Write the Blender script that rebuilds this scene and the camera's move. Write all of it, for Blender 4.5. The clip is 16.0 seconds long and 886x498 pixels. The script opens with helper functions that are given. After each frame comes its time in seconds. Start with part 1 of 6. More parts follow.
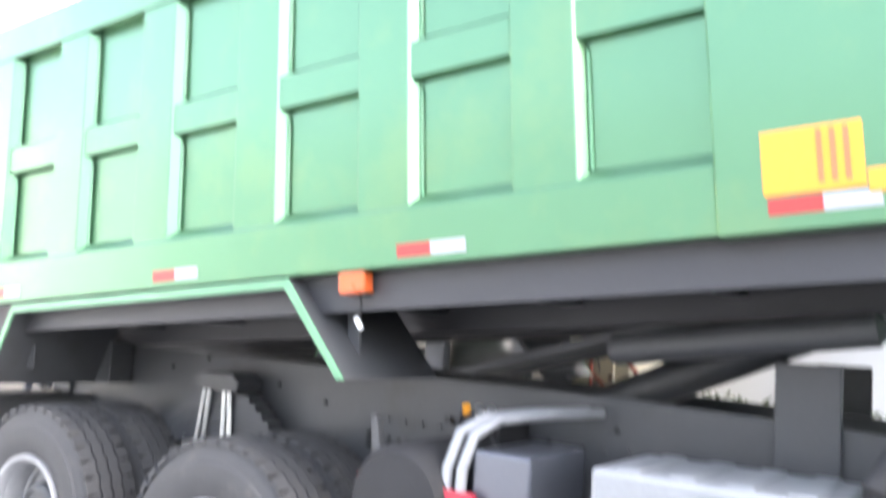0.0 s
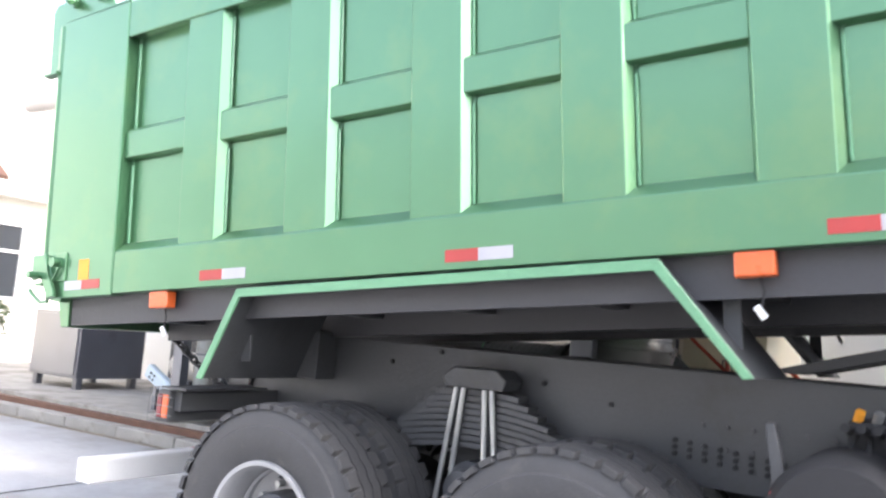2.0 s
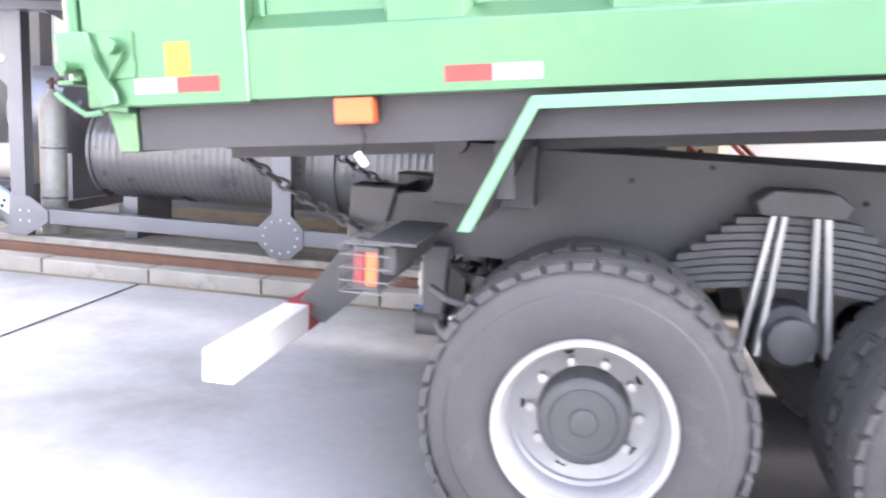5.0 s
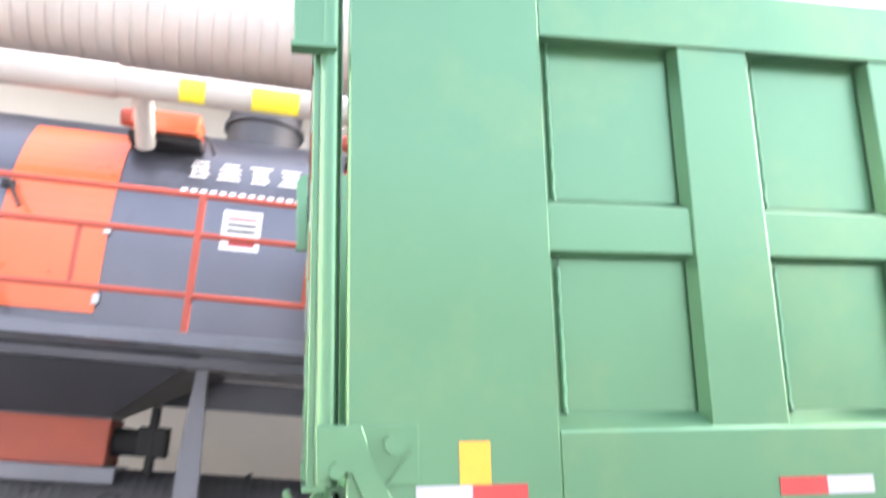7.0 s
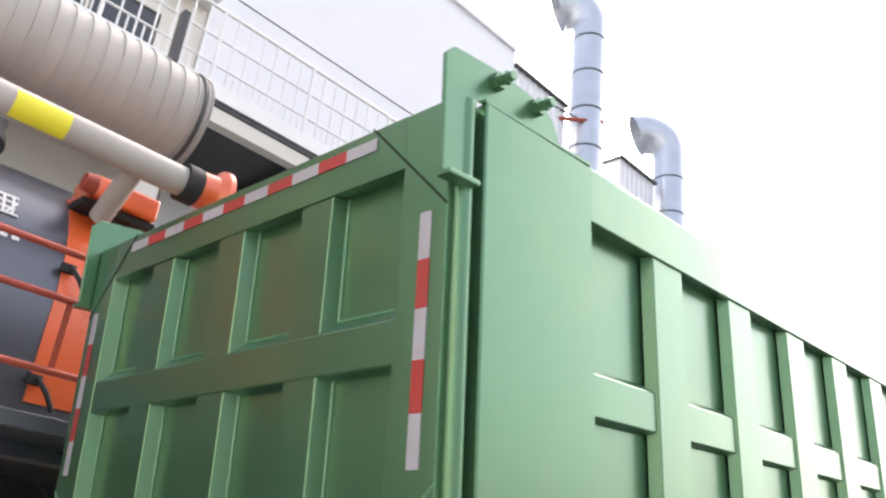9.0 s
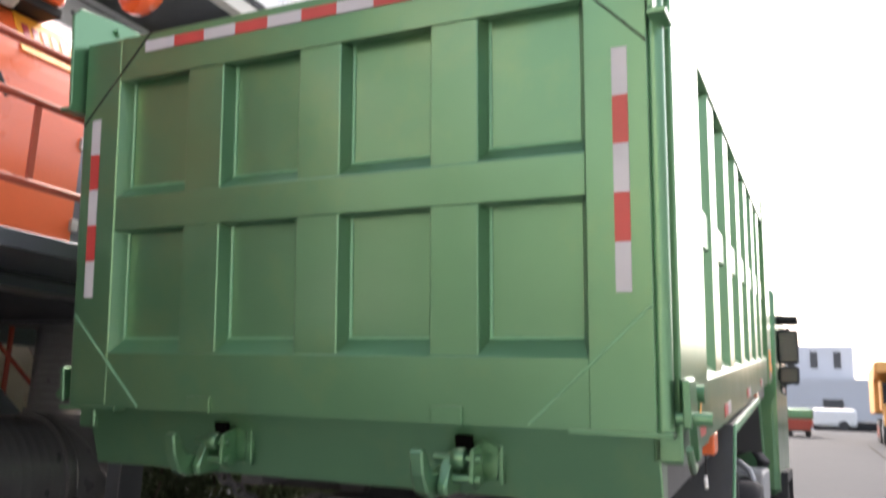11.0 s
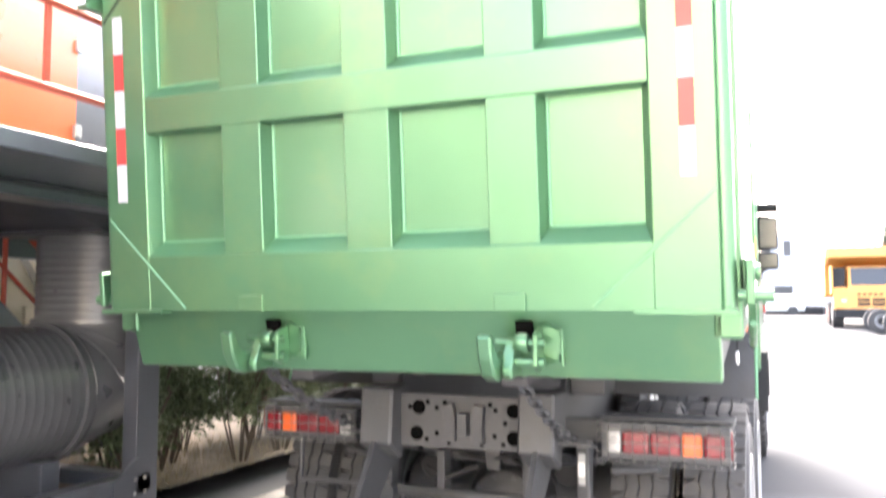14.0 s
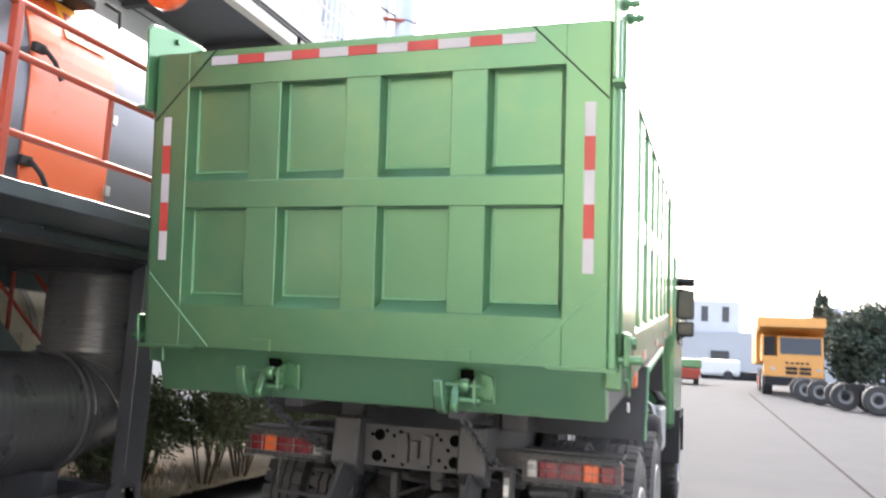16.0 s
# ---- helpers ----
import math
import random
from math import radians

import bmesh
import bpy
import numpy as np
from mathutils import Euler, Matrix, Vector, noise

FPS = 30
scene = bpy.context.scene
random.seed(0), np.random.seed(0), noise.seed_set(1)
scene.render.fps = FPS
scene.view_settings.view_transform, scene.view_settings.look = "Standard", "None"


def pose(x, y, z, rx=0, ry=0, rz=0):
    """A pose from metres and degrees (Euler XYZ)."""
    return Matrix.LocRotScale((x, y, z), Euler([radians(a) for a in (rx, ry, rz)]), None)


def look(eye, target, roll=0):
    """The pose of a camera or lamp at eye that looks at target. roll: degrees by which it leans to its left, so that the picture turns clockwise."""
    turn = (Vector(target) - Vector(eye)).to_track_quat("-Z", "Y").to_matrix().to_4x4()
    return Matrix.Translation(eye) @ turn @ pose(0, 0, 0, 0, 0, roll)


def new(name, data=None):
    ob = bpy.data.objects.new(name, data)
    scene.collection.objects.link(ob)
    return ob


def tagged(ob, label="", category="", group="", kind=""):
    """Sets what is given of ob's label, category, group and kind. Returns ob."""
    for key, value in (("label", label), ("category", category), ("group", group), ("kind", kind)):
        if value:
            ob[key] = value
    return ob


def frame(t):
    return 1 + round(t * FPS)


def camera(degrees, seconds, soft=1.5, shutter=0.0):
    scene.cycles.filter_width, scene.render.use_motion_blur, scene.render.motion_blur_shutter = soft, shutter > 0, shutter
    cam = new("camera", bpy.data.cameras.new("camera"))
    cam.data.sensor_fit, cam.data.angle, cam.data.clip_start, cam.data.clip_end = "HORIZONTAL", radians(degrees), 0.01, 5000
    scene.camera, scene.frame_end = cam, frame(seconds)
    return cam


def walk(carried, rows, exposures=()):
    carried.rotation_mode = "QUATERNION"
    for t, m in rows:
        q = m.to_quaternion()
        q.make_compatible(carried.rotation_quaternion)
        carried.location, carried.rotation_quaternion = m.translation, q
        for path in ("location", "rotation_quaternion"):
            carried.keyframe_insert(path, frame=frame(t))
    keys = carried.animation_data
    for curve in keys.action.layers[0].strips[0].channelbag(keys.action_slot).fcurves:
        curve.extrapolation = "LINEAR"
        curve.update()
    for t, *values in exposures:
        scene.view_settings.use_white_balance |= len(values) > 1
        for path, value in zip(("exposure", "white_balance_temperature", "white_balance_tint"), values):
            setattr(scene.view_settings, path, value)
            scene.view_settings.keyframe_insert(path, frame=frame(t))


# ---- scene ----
cam = camera(57.0, 16.0, soft=2.1, shutter=0.5)
PATH = [
    (0, (3.62, 5.734, 1.616), (1.967, 4.627, 1.826), 3.8),
    (0.5, (3.824, 5.431, 1.573), (2.215, 4.384, 2.135), 6.0),
    (1, (3.899, 5.076, 1.533), (2.293, 4.032, 2.108), 6.1),
    (1.5, (3.871, 4.679, 1.523), (2.289, 3.491, 1.816), 5.6),
    (2, (3.957, 4.23, 1.482), (2.275, 3.168, 1.693), 4.6),
    (2.5, (3.979, 3.809, 1.54), (2.208, 2.88, 1.552), 1.9),
    (3, (4.05, 3.351, 1.593), (2.182, 2.665, 1.395), 2.2),
    (3.2, (4.046, 3.198, 1.559), (2.139, 2.643, 1.327), 0.6),
    (5.3, (3.709, 1.365, 1.569), (1.77, 1.006, 1.237), 3.4),
    (5.5, (3.676, 1.186, 1.571), (1.735, 0.806, 1.278), 4.2),
    (6, (3.597, 0.695, 1.608), (1.607, 0.528, 1.497), 4.9),
    (6.5, (3.512, 0.24, 1.639), (1.523, 0.209, 1.847), 5.2),
    (7, (3.45, -0.226, 1.672), (1.539, 0.067, 2.182), 3.9),
    (7.5, (3.35, -0.691, 1.715), (1.597, -0.113, 2.485), 4.8),
    (8, (3.123, -1.146, 1.733), (1.533, -0.325, 2.626), 8.3),
    (8.2, (3.072, -1.31, 1.708), (1.557, -0.365, 2.608), 8.0),
    (10.5, (1.845, -2.455, 1.657), (0.859, -0.814, 2.237), 4.6),
    (11, (1.654, -2.649, 1.639), (0.808, -0.878, 2.023), 2.3),
    (11.5, (1.583, -2.727, 1.611), (0.728, -0.921, 1.702), 3.3),
    (12, (1.544, -2.752, 1.544), (0.7, -0.948, 1.366), 3.7),
    (12.5, (1.526, -2.752, 1.518), (0.744, -0.931, 1.251), 1.2),
    (13, (1.515, -2.769, 1.496), (0.751, -0.943, 1.213), -2.9),
    (13.5, (1.452, -2.792, 1.525), (0.676, -0.955, 1.371), 1.4),
    (14, (1.353, -2.806, 1.594), (0.594, -0.961, 1.743), 0.0),
    (14.5, (1.292, -2.968, 1.636), (0.57, -1.125, 1.919), 1.3),
    (15, (1.324, -3.347, 1.635), (0.696, -1.47, 1.921), 1.2),
    (15.5, (1.492, -3.558, 1.617), (0.803, -1.71, 1.95), 4.2),
    (16, (1.652, -3.788, 1.601), (1.009, -1.913, 1.867), 3.2),
]
walk(cam, [(t, look(eye, target, roll)) for t, eye, target, roll in PATH], exposures=[(0.0, 3.52, 6400, 13), (0.5, 3.32, 6400, 14), (0.9, 2.8, 6350, 15), (1.5, 2.7, 6350, 15), (2.2, 3.1, 6450, 14), (3.2, 3.68, 6450, 14),
    (5.5, 3.95, 6450, 21), (6.3, 3.82, 6450, 22), (7.0, 3.18, 6450, 17), (7.5, 2.65, 6500, 16), (8.0, 2.05, 6600, 15), (10.5, 1.88, 6850, 16), (11.5, 2.55, 6800, 14), (12.2, 3.55, 6600, 12),
    (13.2, 4.0, 6550, 11), (14.0, 3.95, 6750, 15), (15.0, 3.1, 6700, 15), (16.0, 2.62, 6650, 13)])

# world, sun
SUN_ELEV, SUN_AZ = radians(42), radians(-17)
world = bpy.data.worlds.new("world")
scene.world = world
world.use_nodes = True
wn = world.node_tree
sky = wn.nodes.new("ShaderNodeTexSky")
sky.sky_type = "NISHITA"
sky.sun_disc = False
sky.sun_elevation, sky.sun_rotation = SUN_ELEV, SUN_AZ
sky.air_density, sky.dust_density, sky.ozone_density = 1.0, 5.5, 1.0
haze = wn.nodes.new("ShaderNodeHueSaturation")
haze.inputs["Saturation"].default_value = 0.6
wn.links.new(sky.outputs[0], haze.inputs["Color"])
wn.links.new(haze.outputs[0], wn.nodes["Background"].inputs[0])
wn.nodes["Background"].inputs[1].default_value = 0.15
sun = new("sun", bpy.data.lights.new("sun", "SUN"))
sun.data.energy, sun.data.angle, sun.data.color = 1.3, radians(9.0), (1.0, 0.945, 0.87)
sun.matrix_world = look((30 * math.sin(SUN_AZ), 30 * math.cos(SUN_AZ), 30 * math.tan(SUN_ELEV)), (0, 0, 0))


# ---------------------------------------------------------------- materials
def material(name, color, rough=0.5, metal=0.0, vary=0.12, scale=6.0, fine=60.0, bump=0.15, stain=None, stain_at=0.6,
             coat=0.0, island=0.0, alpha=1.0, trans=0.0, spec=0.5, rvar=0.1):
    """A paint, metal or stone with grain and stains at two scales."""
    m = bpy.data.materials.new(name)
    m.use_nodes = True
    nt = m.node_tree
    b = nt.nodes["Principled BSDF"]
    co = nt.nodes.new("ShaderNodeTexCoord")
    big, small = nt.nodes.new("ShaderNodeTexNoise"), nt.nodes.new("ShaderNodeTexNoise")
    for n, s in ((big, scale), (small, fine)):
        n.inputs["Scale"].default_value = s
        n.inputs["Detail"].default_value = 6
        nt.links.new(co.outputs["Object"], n.inputs["Vector"])
    ramp = nt.nodes.new("ShaderNodeMapRange")
    ramp.inputs[3].default_value, ramp.inputs[4].default_value = 1 - vary * 1.6, 1 + vary * 1.6
    nt.links.new(big.outputs[0], ramp.inputs[0])
    fr = nt.nodes.new("ShaderNodeMapRange")
    fr.inputs[3].default_value, fr.inputs[4].default_value = 1 - vary * 0.6, 1 + vary * 0.6
    nt.links.new(small.outputs[0], fr.inputs[0])
    mul = nt.nodes.new("ShaderNodeMath")
    mul.operation = "MULTIPLY"
    nt.links.new(ramp.outputs[0], mul.inputs[0])
    nt.links.new(fr.outputs[0], mul.inputs[1])
    last = mul
    if island:
        info = nt.nodes.new("ShaderNodeObjectInfo")
        ir = nt.nodes.new("ShaderNodeMapRange")
        ir.inputs[3].default_value, ir.inputs[4].default_value = 1 - island, 1 + island
        nt.links.new(info.outputs["Random"], ir.inputs[0])
        last = nt.nodes.new("ShaderNodeMath")
        last.operation = "MULTIPLY"
        nt.links.new(mul.outputs[0], last.inputs[0])
        nt.links.new(ir.outputs[0], last.inputs[1])
    vm = nt.nodes.new("ShaderNodeVectorMath")
    vm.operation = "SCALE"
    vm.inputs[0].default_value = color
    nt.links.new(last.outputs[0], vm.inputs["Scale"])
    out = vm.outputs[0]
    if stain:
        sn = nt.nodes.new("ShaderNodeTexNoise")
        sn.inputs["Scale"].default_value, sn.inputs["Detail"].default_value = scale * 0.6, 8
        sn.inputs["Roughness"].default_value = 0.65
        nt.links.new(co.outputs["Object"], sn.inputs["Vector"])
        sr = nt.nodes.new("ShaderNodeMapRange")
        sr.inputs[1].default_value, sr.inputs[2].default_value = stain_at - 0.06, stain_at + 0.1
        nt.links.new(sn.outputs[0], sr.inputs[0])
        mx = nt.nodes.new("ShaderNodeMix")
        mx.data_type = "RGBA"
        nt.links.new(sr.outputs[0], mx.inputs[0])
        nt.links.new(out, mx.inputs[6])
        mx.inputs[7].default_value = (*stain, 1)
        out = mx.outputs[2]
    nt.links.new(out, b.inputs["Base Color"])
    rr = nt.nodes.new("ShaderNodeMapRange")
    rr.inputs[3].default_value, rr.inputs[4].default_value = max(0.02, rough - rvar), min(1, rough + rvar)
    nt.links.new(big.outputs[0], rr.inputs[0])
    nt.links.new(rr.outputs[0], b.inputs["Roughness"])
    b.inputs["Metallic"].default_value = metal
    b.inputs["Specular IOR Level"].default_value = spec
    b.inputs["Coat Weight"].default_value = coat
    b.inputs["Coat Roughness"].default_value = 0.15
    b.inputs["Transmission Weight"].default_value = trans
    if bump:
        bp = nt.nodes.new("ShaderNodeBump")
        bp.inputs["Strength"].default_value = bump
        bp.inputs["Distance"].default_value = 0.01
        nt.links.new(small.outputs[0], bp.inputs["Height"])
        nt.links.new(bp.outputs[0], b.inputs["Normal"])
    return m


GREEN = material("green_paint", (0.093, 0.218, 0.115), 0.32, metal=0.68, vary=0.045, scale=3.2, fine=300, bump=0.012, coat=0.5, rvar=0.07, stain=(0.116, 0.230, 0.112), stain_at=0.58)
GREEN_EDGE = material("green_weld", (0.115, 0.29, 0.155), 0.35, vary=0.1, bump=0.3, coat=0.2)
GREY = material("chassis_grey", (0.057, 0.059, 0.062), 0.45, vary=0.15, scale=3, stain=(0.042, 0.041, 0.038), stain_at=0.62)
UNDER = material("underbody_paint", (0.044, 0.044, 0.047), 0.5, vary=0.15, scale=3)
BRICK = material("faded_red_paint", (0.36, 0.07, 0.035), 0.5, vary=0.12, scale=4)
GREY_LIGHT = material("bright_steel", (0.45, 0.46, 0.45), 0.35, metal=0.7, vary=0.1)
BLACK = material("black_rubber", (0.018, 0.018, 0.019), 0.75, vary=0.2, scale=10, bump=0.2)
TYRE = material("tyre_rubber", (0.052, 0.052, 0.053), 0.70, vary=0.18, scale=8, fine=90, bump=0.25, stain=(0.085, 0.082, 0.075), stain_at=0.62)
RIM = material("silver_rim", (0.36, 0.365, 0.37), 0.40, metal=0.35, vary=0.08, scale=8)
DARKSTEEL = material("blue_grey_steel", (0.105, 0.113, 0.135), 0.34, metal=0.45, vary=0.12, scale=2, coat=0.8, bump=0.05, stain=(0.06, 0.06, 0.065), stain_at=0.66)
PLANTDARK = material("dark_plant_steel", (0.045, 0.046, 0.052), 0.45, vary=0.15, scale=2, stain=(0.03, 0.03, 0.03), stain_at=0.66)
SPIRAL = material("black_spiral_duct", (0.100, 0.100, 0.104), 0.30, metal=0.1, vary=0.18, scale=4, coat=0.4)
ORANGE = material("orange_paint", (0.75, 0.13, 0.035), 0.3, vary=0.08, scale=3, coat=0.8, bump=0.05)
RAILRED = material("red_oxide_rail", (0.36, 0.06, 0.033), 0.5, vary=0.1)
WHITE = material("white_paint", (0.78, 0.78, 0.76), 0.4, vary=0.05, scale=4, coat=0.1)
RED = material("red_paint", (0.38, 0.030, 0.050), 0.4, vary=0.08, coat=0.1)
TAPE_R = material("red_reflective_tape", (0.38, 0.04, 0.035), 0.35, vary=0.12, fine=200)
TAPE_W = material("white_reflective_tape", (0.38, 0.375, 0.40), 0.35, vary=0.1, fine=200)
YELLOW = material("yellow_label", (0.80, 0.33, 0.03), 0.5, vary=0.05)
AMBER = material("amber_lens", (0.66, 0.115, 0.022), 0.3, vary=0.05, bump=0.0, coat=0.5)
LENS_R = material("red_lens", (0.17, 0.008, 0.014), 0.12, vary=0.3, scale=25, fine=90, bump=0.35, coat=0.5)
LENS_C = material("clear_lens", (0.45, 0.44, 0.42), 0.12, vary=0.05, bump=0.0, coat=0.6)
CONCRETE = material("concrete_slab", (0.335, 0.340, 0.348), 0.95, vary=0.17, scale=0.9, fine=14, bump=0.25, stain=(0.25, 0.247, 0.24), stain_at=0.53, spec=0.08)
# the pale slabs darken further along: building shade painted into the ground colour
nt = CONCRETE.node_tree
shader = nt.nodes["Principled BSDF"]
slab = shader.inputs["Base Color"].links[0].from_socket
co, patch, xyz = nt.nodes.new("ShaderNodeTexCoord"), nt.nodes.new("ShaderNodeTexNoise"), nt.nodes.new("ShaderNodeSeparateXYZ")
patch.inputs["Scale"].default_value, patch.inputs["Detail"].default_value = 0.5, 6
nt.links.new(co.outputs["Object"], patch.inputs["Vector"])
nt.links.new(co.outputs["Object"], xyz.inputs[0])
reach, far_shade, shaded_ground = nt.nodes.new("ShaderNodeMath"), nt.nodes.new("ShaderNodeMapRange"), nt.nodes.new("ShaderNodeMix")
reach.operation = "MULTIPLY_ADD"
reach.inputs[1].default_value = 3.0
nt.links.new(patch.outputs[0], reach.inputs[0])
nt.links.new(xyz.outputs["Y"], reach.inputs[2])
far_shade.inputs[1].default_value, far_shade.inputs[2].default_value = 0.5, 6.5
nt.links.new(reach.outputs[0], far_shade.inputs[0])
shaded_ground.data_type = "RGBA"
nt.links.new(far_shade.outputs[0], shaded_ground.inputs[0])
nt.links.new(slab, shaded_ground.inputs[6])
shaded_ground.inputs[7].default_value = (0.046, 0.050, 0.056, 1)
nt.links.new(shaded_ground.outputs[2], shader.inputs["Base Color"])
KERB = material("kerb_concrete", (0.27, 0.26, 0.24), 0.85, vary=0.22, scale=3, fine=50, bump=0.5, stain=(0.17, 0.155, 0.135), stain_at=0.55, island=0.1)
RUST = material("rusty_channel", (0.12, 0.06, 0.04), 0.8, vary=0.25, scale=8, bump=0.4)
SOIL = material("dry_soil", (0.20, 0.165, 0.12), 0.95, vary=0.3, scale=5, fine=30, bump=0.9)
CLAD = material("white_cladding", (0.76, 0.77, 0.78), 0.45, vary=0.04, scale=1)
GALV = material("galvanised_duct", (0.50, 0.54, 0.60), 0.35, metal=0.5, vary=0.1, scale=3)
DUCTGREY = material("light_grey_duct", (0.40, 0.375, 0.335), 0.5, vary=0.1, scale=3)
PLASTER = material("cream_plaster", (0.72, 0.69, 0.62), 0.8, vary=0.06, scale=1)
GLASS = material("dark_window_glass", (0.03, 0.035, 0.04), 0.08, vary=0.05, bump=0.0, coat=0.5)
MINEYEL = material("mining_truck_yellow", (0.74, 0.35, 0.09), 0.45, vary=0.06)
HOLE = material("open_hole", (0.004, 0.004, 0.004), 1.0, spec=0.0, bump=0.0)
FARWALL = material("hazy_wall_paint", (0.50, 0.52, 0.55), 0.6, vary=0.06, scale=0.3)
# grey and ochre of the added out-of-view walls that the truck's paint reflects
SHEETGREY = material("grey_reflector", (0.38, 0.40, 0.41), 0.6, vary=0.1, scale=0.5)
OCHRE = material("ochre_reflector", (0.68, 0.62, 0.49), 0.85, vary=0.08, scale=0.4)
CREAM = material("cream_tank_paint", (0.80, 0.74, 0.58), 0.4, vary=0.08, scale=2, coat=0.3)
SEAM = material("dark_joint", (0.022, 0.022, 0.022), 0.95, spec=0.04)
BARK = material("bark", (0.10, 0.08, 0.06), 0.9, vary=0.25, bump=0.6)
LEAF = material("hedge_leaf", (0.088, 0.118, 0.052), 0.55, vary=0.35, scale=4)
PINE = material("pine_needles", (0.055, 0.080, 0.058), 0.7, vary=0.35, scale=1)
WIRE = material("guard_wire", (0.16, 0.16, 0.155), 0.45, vary=0.1)
for paint in (DARKSTEEL, ORANGE):
    paint.node_tree.nodes["Principled BSDF"].inputs["Coat Roughness"].default_value = 0.30
    paint.node_tree.nodes["Principled BSDF"].inputs["Coat Weight"].default_value = 0.7
CYLGREY = material("gas_cylinder_paint", (0.36, 0.37, 0.35), 0.5, vary=0.2, scale=6, stain=(0.2, 0.17, 0.14), stain_at=0.6)


# ---------------------------------------------------------------- mesh helpers
def thing(name, label, category, group="", kind="", at=None):
    ob = new(name)
    if at is not None:
        ob.matrix_world = at
    return tagged(ob, label, category, group, kind)


def finish(bm, mat, smooth=False):
    me = bpy.data.meshes.new("m")
    bmesh.ops.recalc_face_normals(bm, faces=bm.faces)
    bm.to_mesh(me)
    bm.free()
    for p in me.polygons:
        p.use_smooth = smooth
    if smooth:
        me.set_sharp_from_angle(angle=radians(38))
    mats = mat if isinstance(mat, (list, tuple)) else (mat,)
    for x in mats:
        me.materials.append(x)
    return me


def part(name, bm, mat, parent, label="", smooth=False):
    """Links a bmesh as one mesh object under a thing or a part."""
    me = finish(bm, mat, smooth)
    me.name = name
    ob = new(name, me)
    ob.parent = parent
    if label:
        ob["label"] = label
    return ob


def solid(name, bm, mat, label, category, group="", kind="", smooth=False):
    me = finish(bm, mat, smooth)
    me.name = name
    return tagged(new(name, me), label, category, group, kind)


def box(bm, x0, x1, y0, y1, z0, z1, bev=0.0, m=None, mi=0):
    vs = [bm.verts.new(p) for p in ((x0, y0, z0), (x1, y0, z0), (x1, y1, z0), (x0, y1, z0), (x0, y0, z1), (x1, y0, z1), (x1, y1, z1), (x0, y1, z1))]
    fs = [bm.faces.new([vs[i] for i in q]) for q in ((0, 3, 2, 1), (4, 5, 6, 7), (0, 1, 5, 4), (1, 2, 6, 5), (2, 3, 7, 6), (3, 0, 4, 7))]
    for f in fs:
        f.material_index = mi
    if bev:
        es = list({e for f in fs for e in f.edges})
        r = bmesh.ops.bevel(bm, geom=es, offset=bev, segments=2, affect="EDGES", profile=0.5)
        vs = list({v for v in vs if v.is_valid} | set(r["verts"]))
    if m is not None:
        bmesh.ops.transform(bm, matrix=m, verts=[v for v in vs if v.is_valid])
    return bm


def prism(bm, pts, axis, a, b, m=None, bev=0.0):
    """A polygon of (u, v) points pulled along an axis from a to b; (u, v) are the other two axes in order."""
    def at(u, v, w):
        return {"x": (w, u, v), "y": (u, w, v), "z": (u, v, w)}[axis]
    lo, hi = [bm.verts.new(at(u, v, a)) for u, v in pts], [bm.verts.new(at(u, v, b)) for u, v in pts]
    n = len(pts)
    fs = [bm.faces.new(lo[::-1]), bm.faces.new(hi)]
    for i in range(n):
        fs.append(bm.faces.new((lo[i], lo[(i + 1) % n], hi[(i + 1) % n], hi[i])))
    vs = lo + hi
    if bev:
        r = bmesh.ops.bevel(bm, geom=list({e for f in fs for e in f.edges}), offset=bev, segments=1, affect="EDGES")
        vs = list({v for v in vs if v.is_valid} | set(r["verts"]))
    if m is not None:
        bmesh.ops.transform(bm, matrix=m, verts=vs)
    return bm


def cyl(bm, p0, p1, r0, r1=None, seg=16, caps=True):
    p0, p1 = Vector(p0), Vector(p1)
    r1 = r0 if r1 is None else r1
    q = (p1 - p0).to_track_quat("Z", "Y")
    rings = []
    for p, r in ((p0, r0), (p1, r1)):
        rings.append([bm.verts.new(p + q @ Vector((r * math.cos(2 * math.pi * i / seg), r * math.sin(2 * math.pi * i / seg), 0))) for i in range(seg)])
    for i in range(seg):
        bm.faces.new((rings[0][i], rings[0][(i + 1) % seg], rings[1][(i + 1) % seg], rings[1][i]))
    if caps:
        bm.faces.new(rings[0][::-1])
        bm.faces.new(rings[1])
    return bm


def lathe(bm, p0, axis, profile, seg=32, closed=False):
    """Turns a profile of (along, radius) about an axis through p0."""
    p0, q = Vector(p0), Vector(axis).to_track_quat("Z", "Y")
    rings = [[bm.verts.new(p0 + q @ Vector((r * math.cos(2 * math.pi * i / seg), r * math.sin(2 * math.pi * i / seg), a))) for i in range(seg)] for a, r in profile]
    pairs = list(zip(rings, rings[1:])) + ([(rings[-1], rings[0])] if closed else [])
    for a, b in pairs:
        for i in range(seg):
            bm.faces.new((a[i], a[(i + 1) % seg], b[(i + 1) % seg], b[i]))
    if not closed:
        if profile[0][1] > 1e-4:
            bm.faces.new(rings[0][::-1])
        if profile[-1][1] > 1e-4:
            bm.faces.new(rings[-1])
    return bm


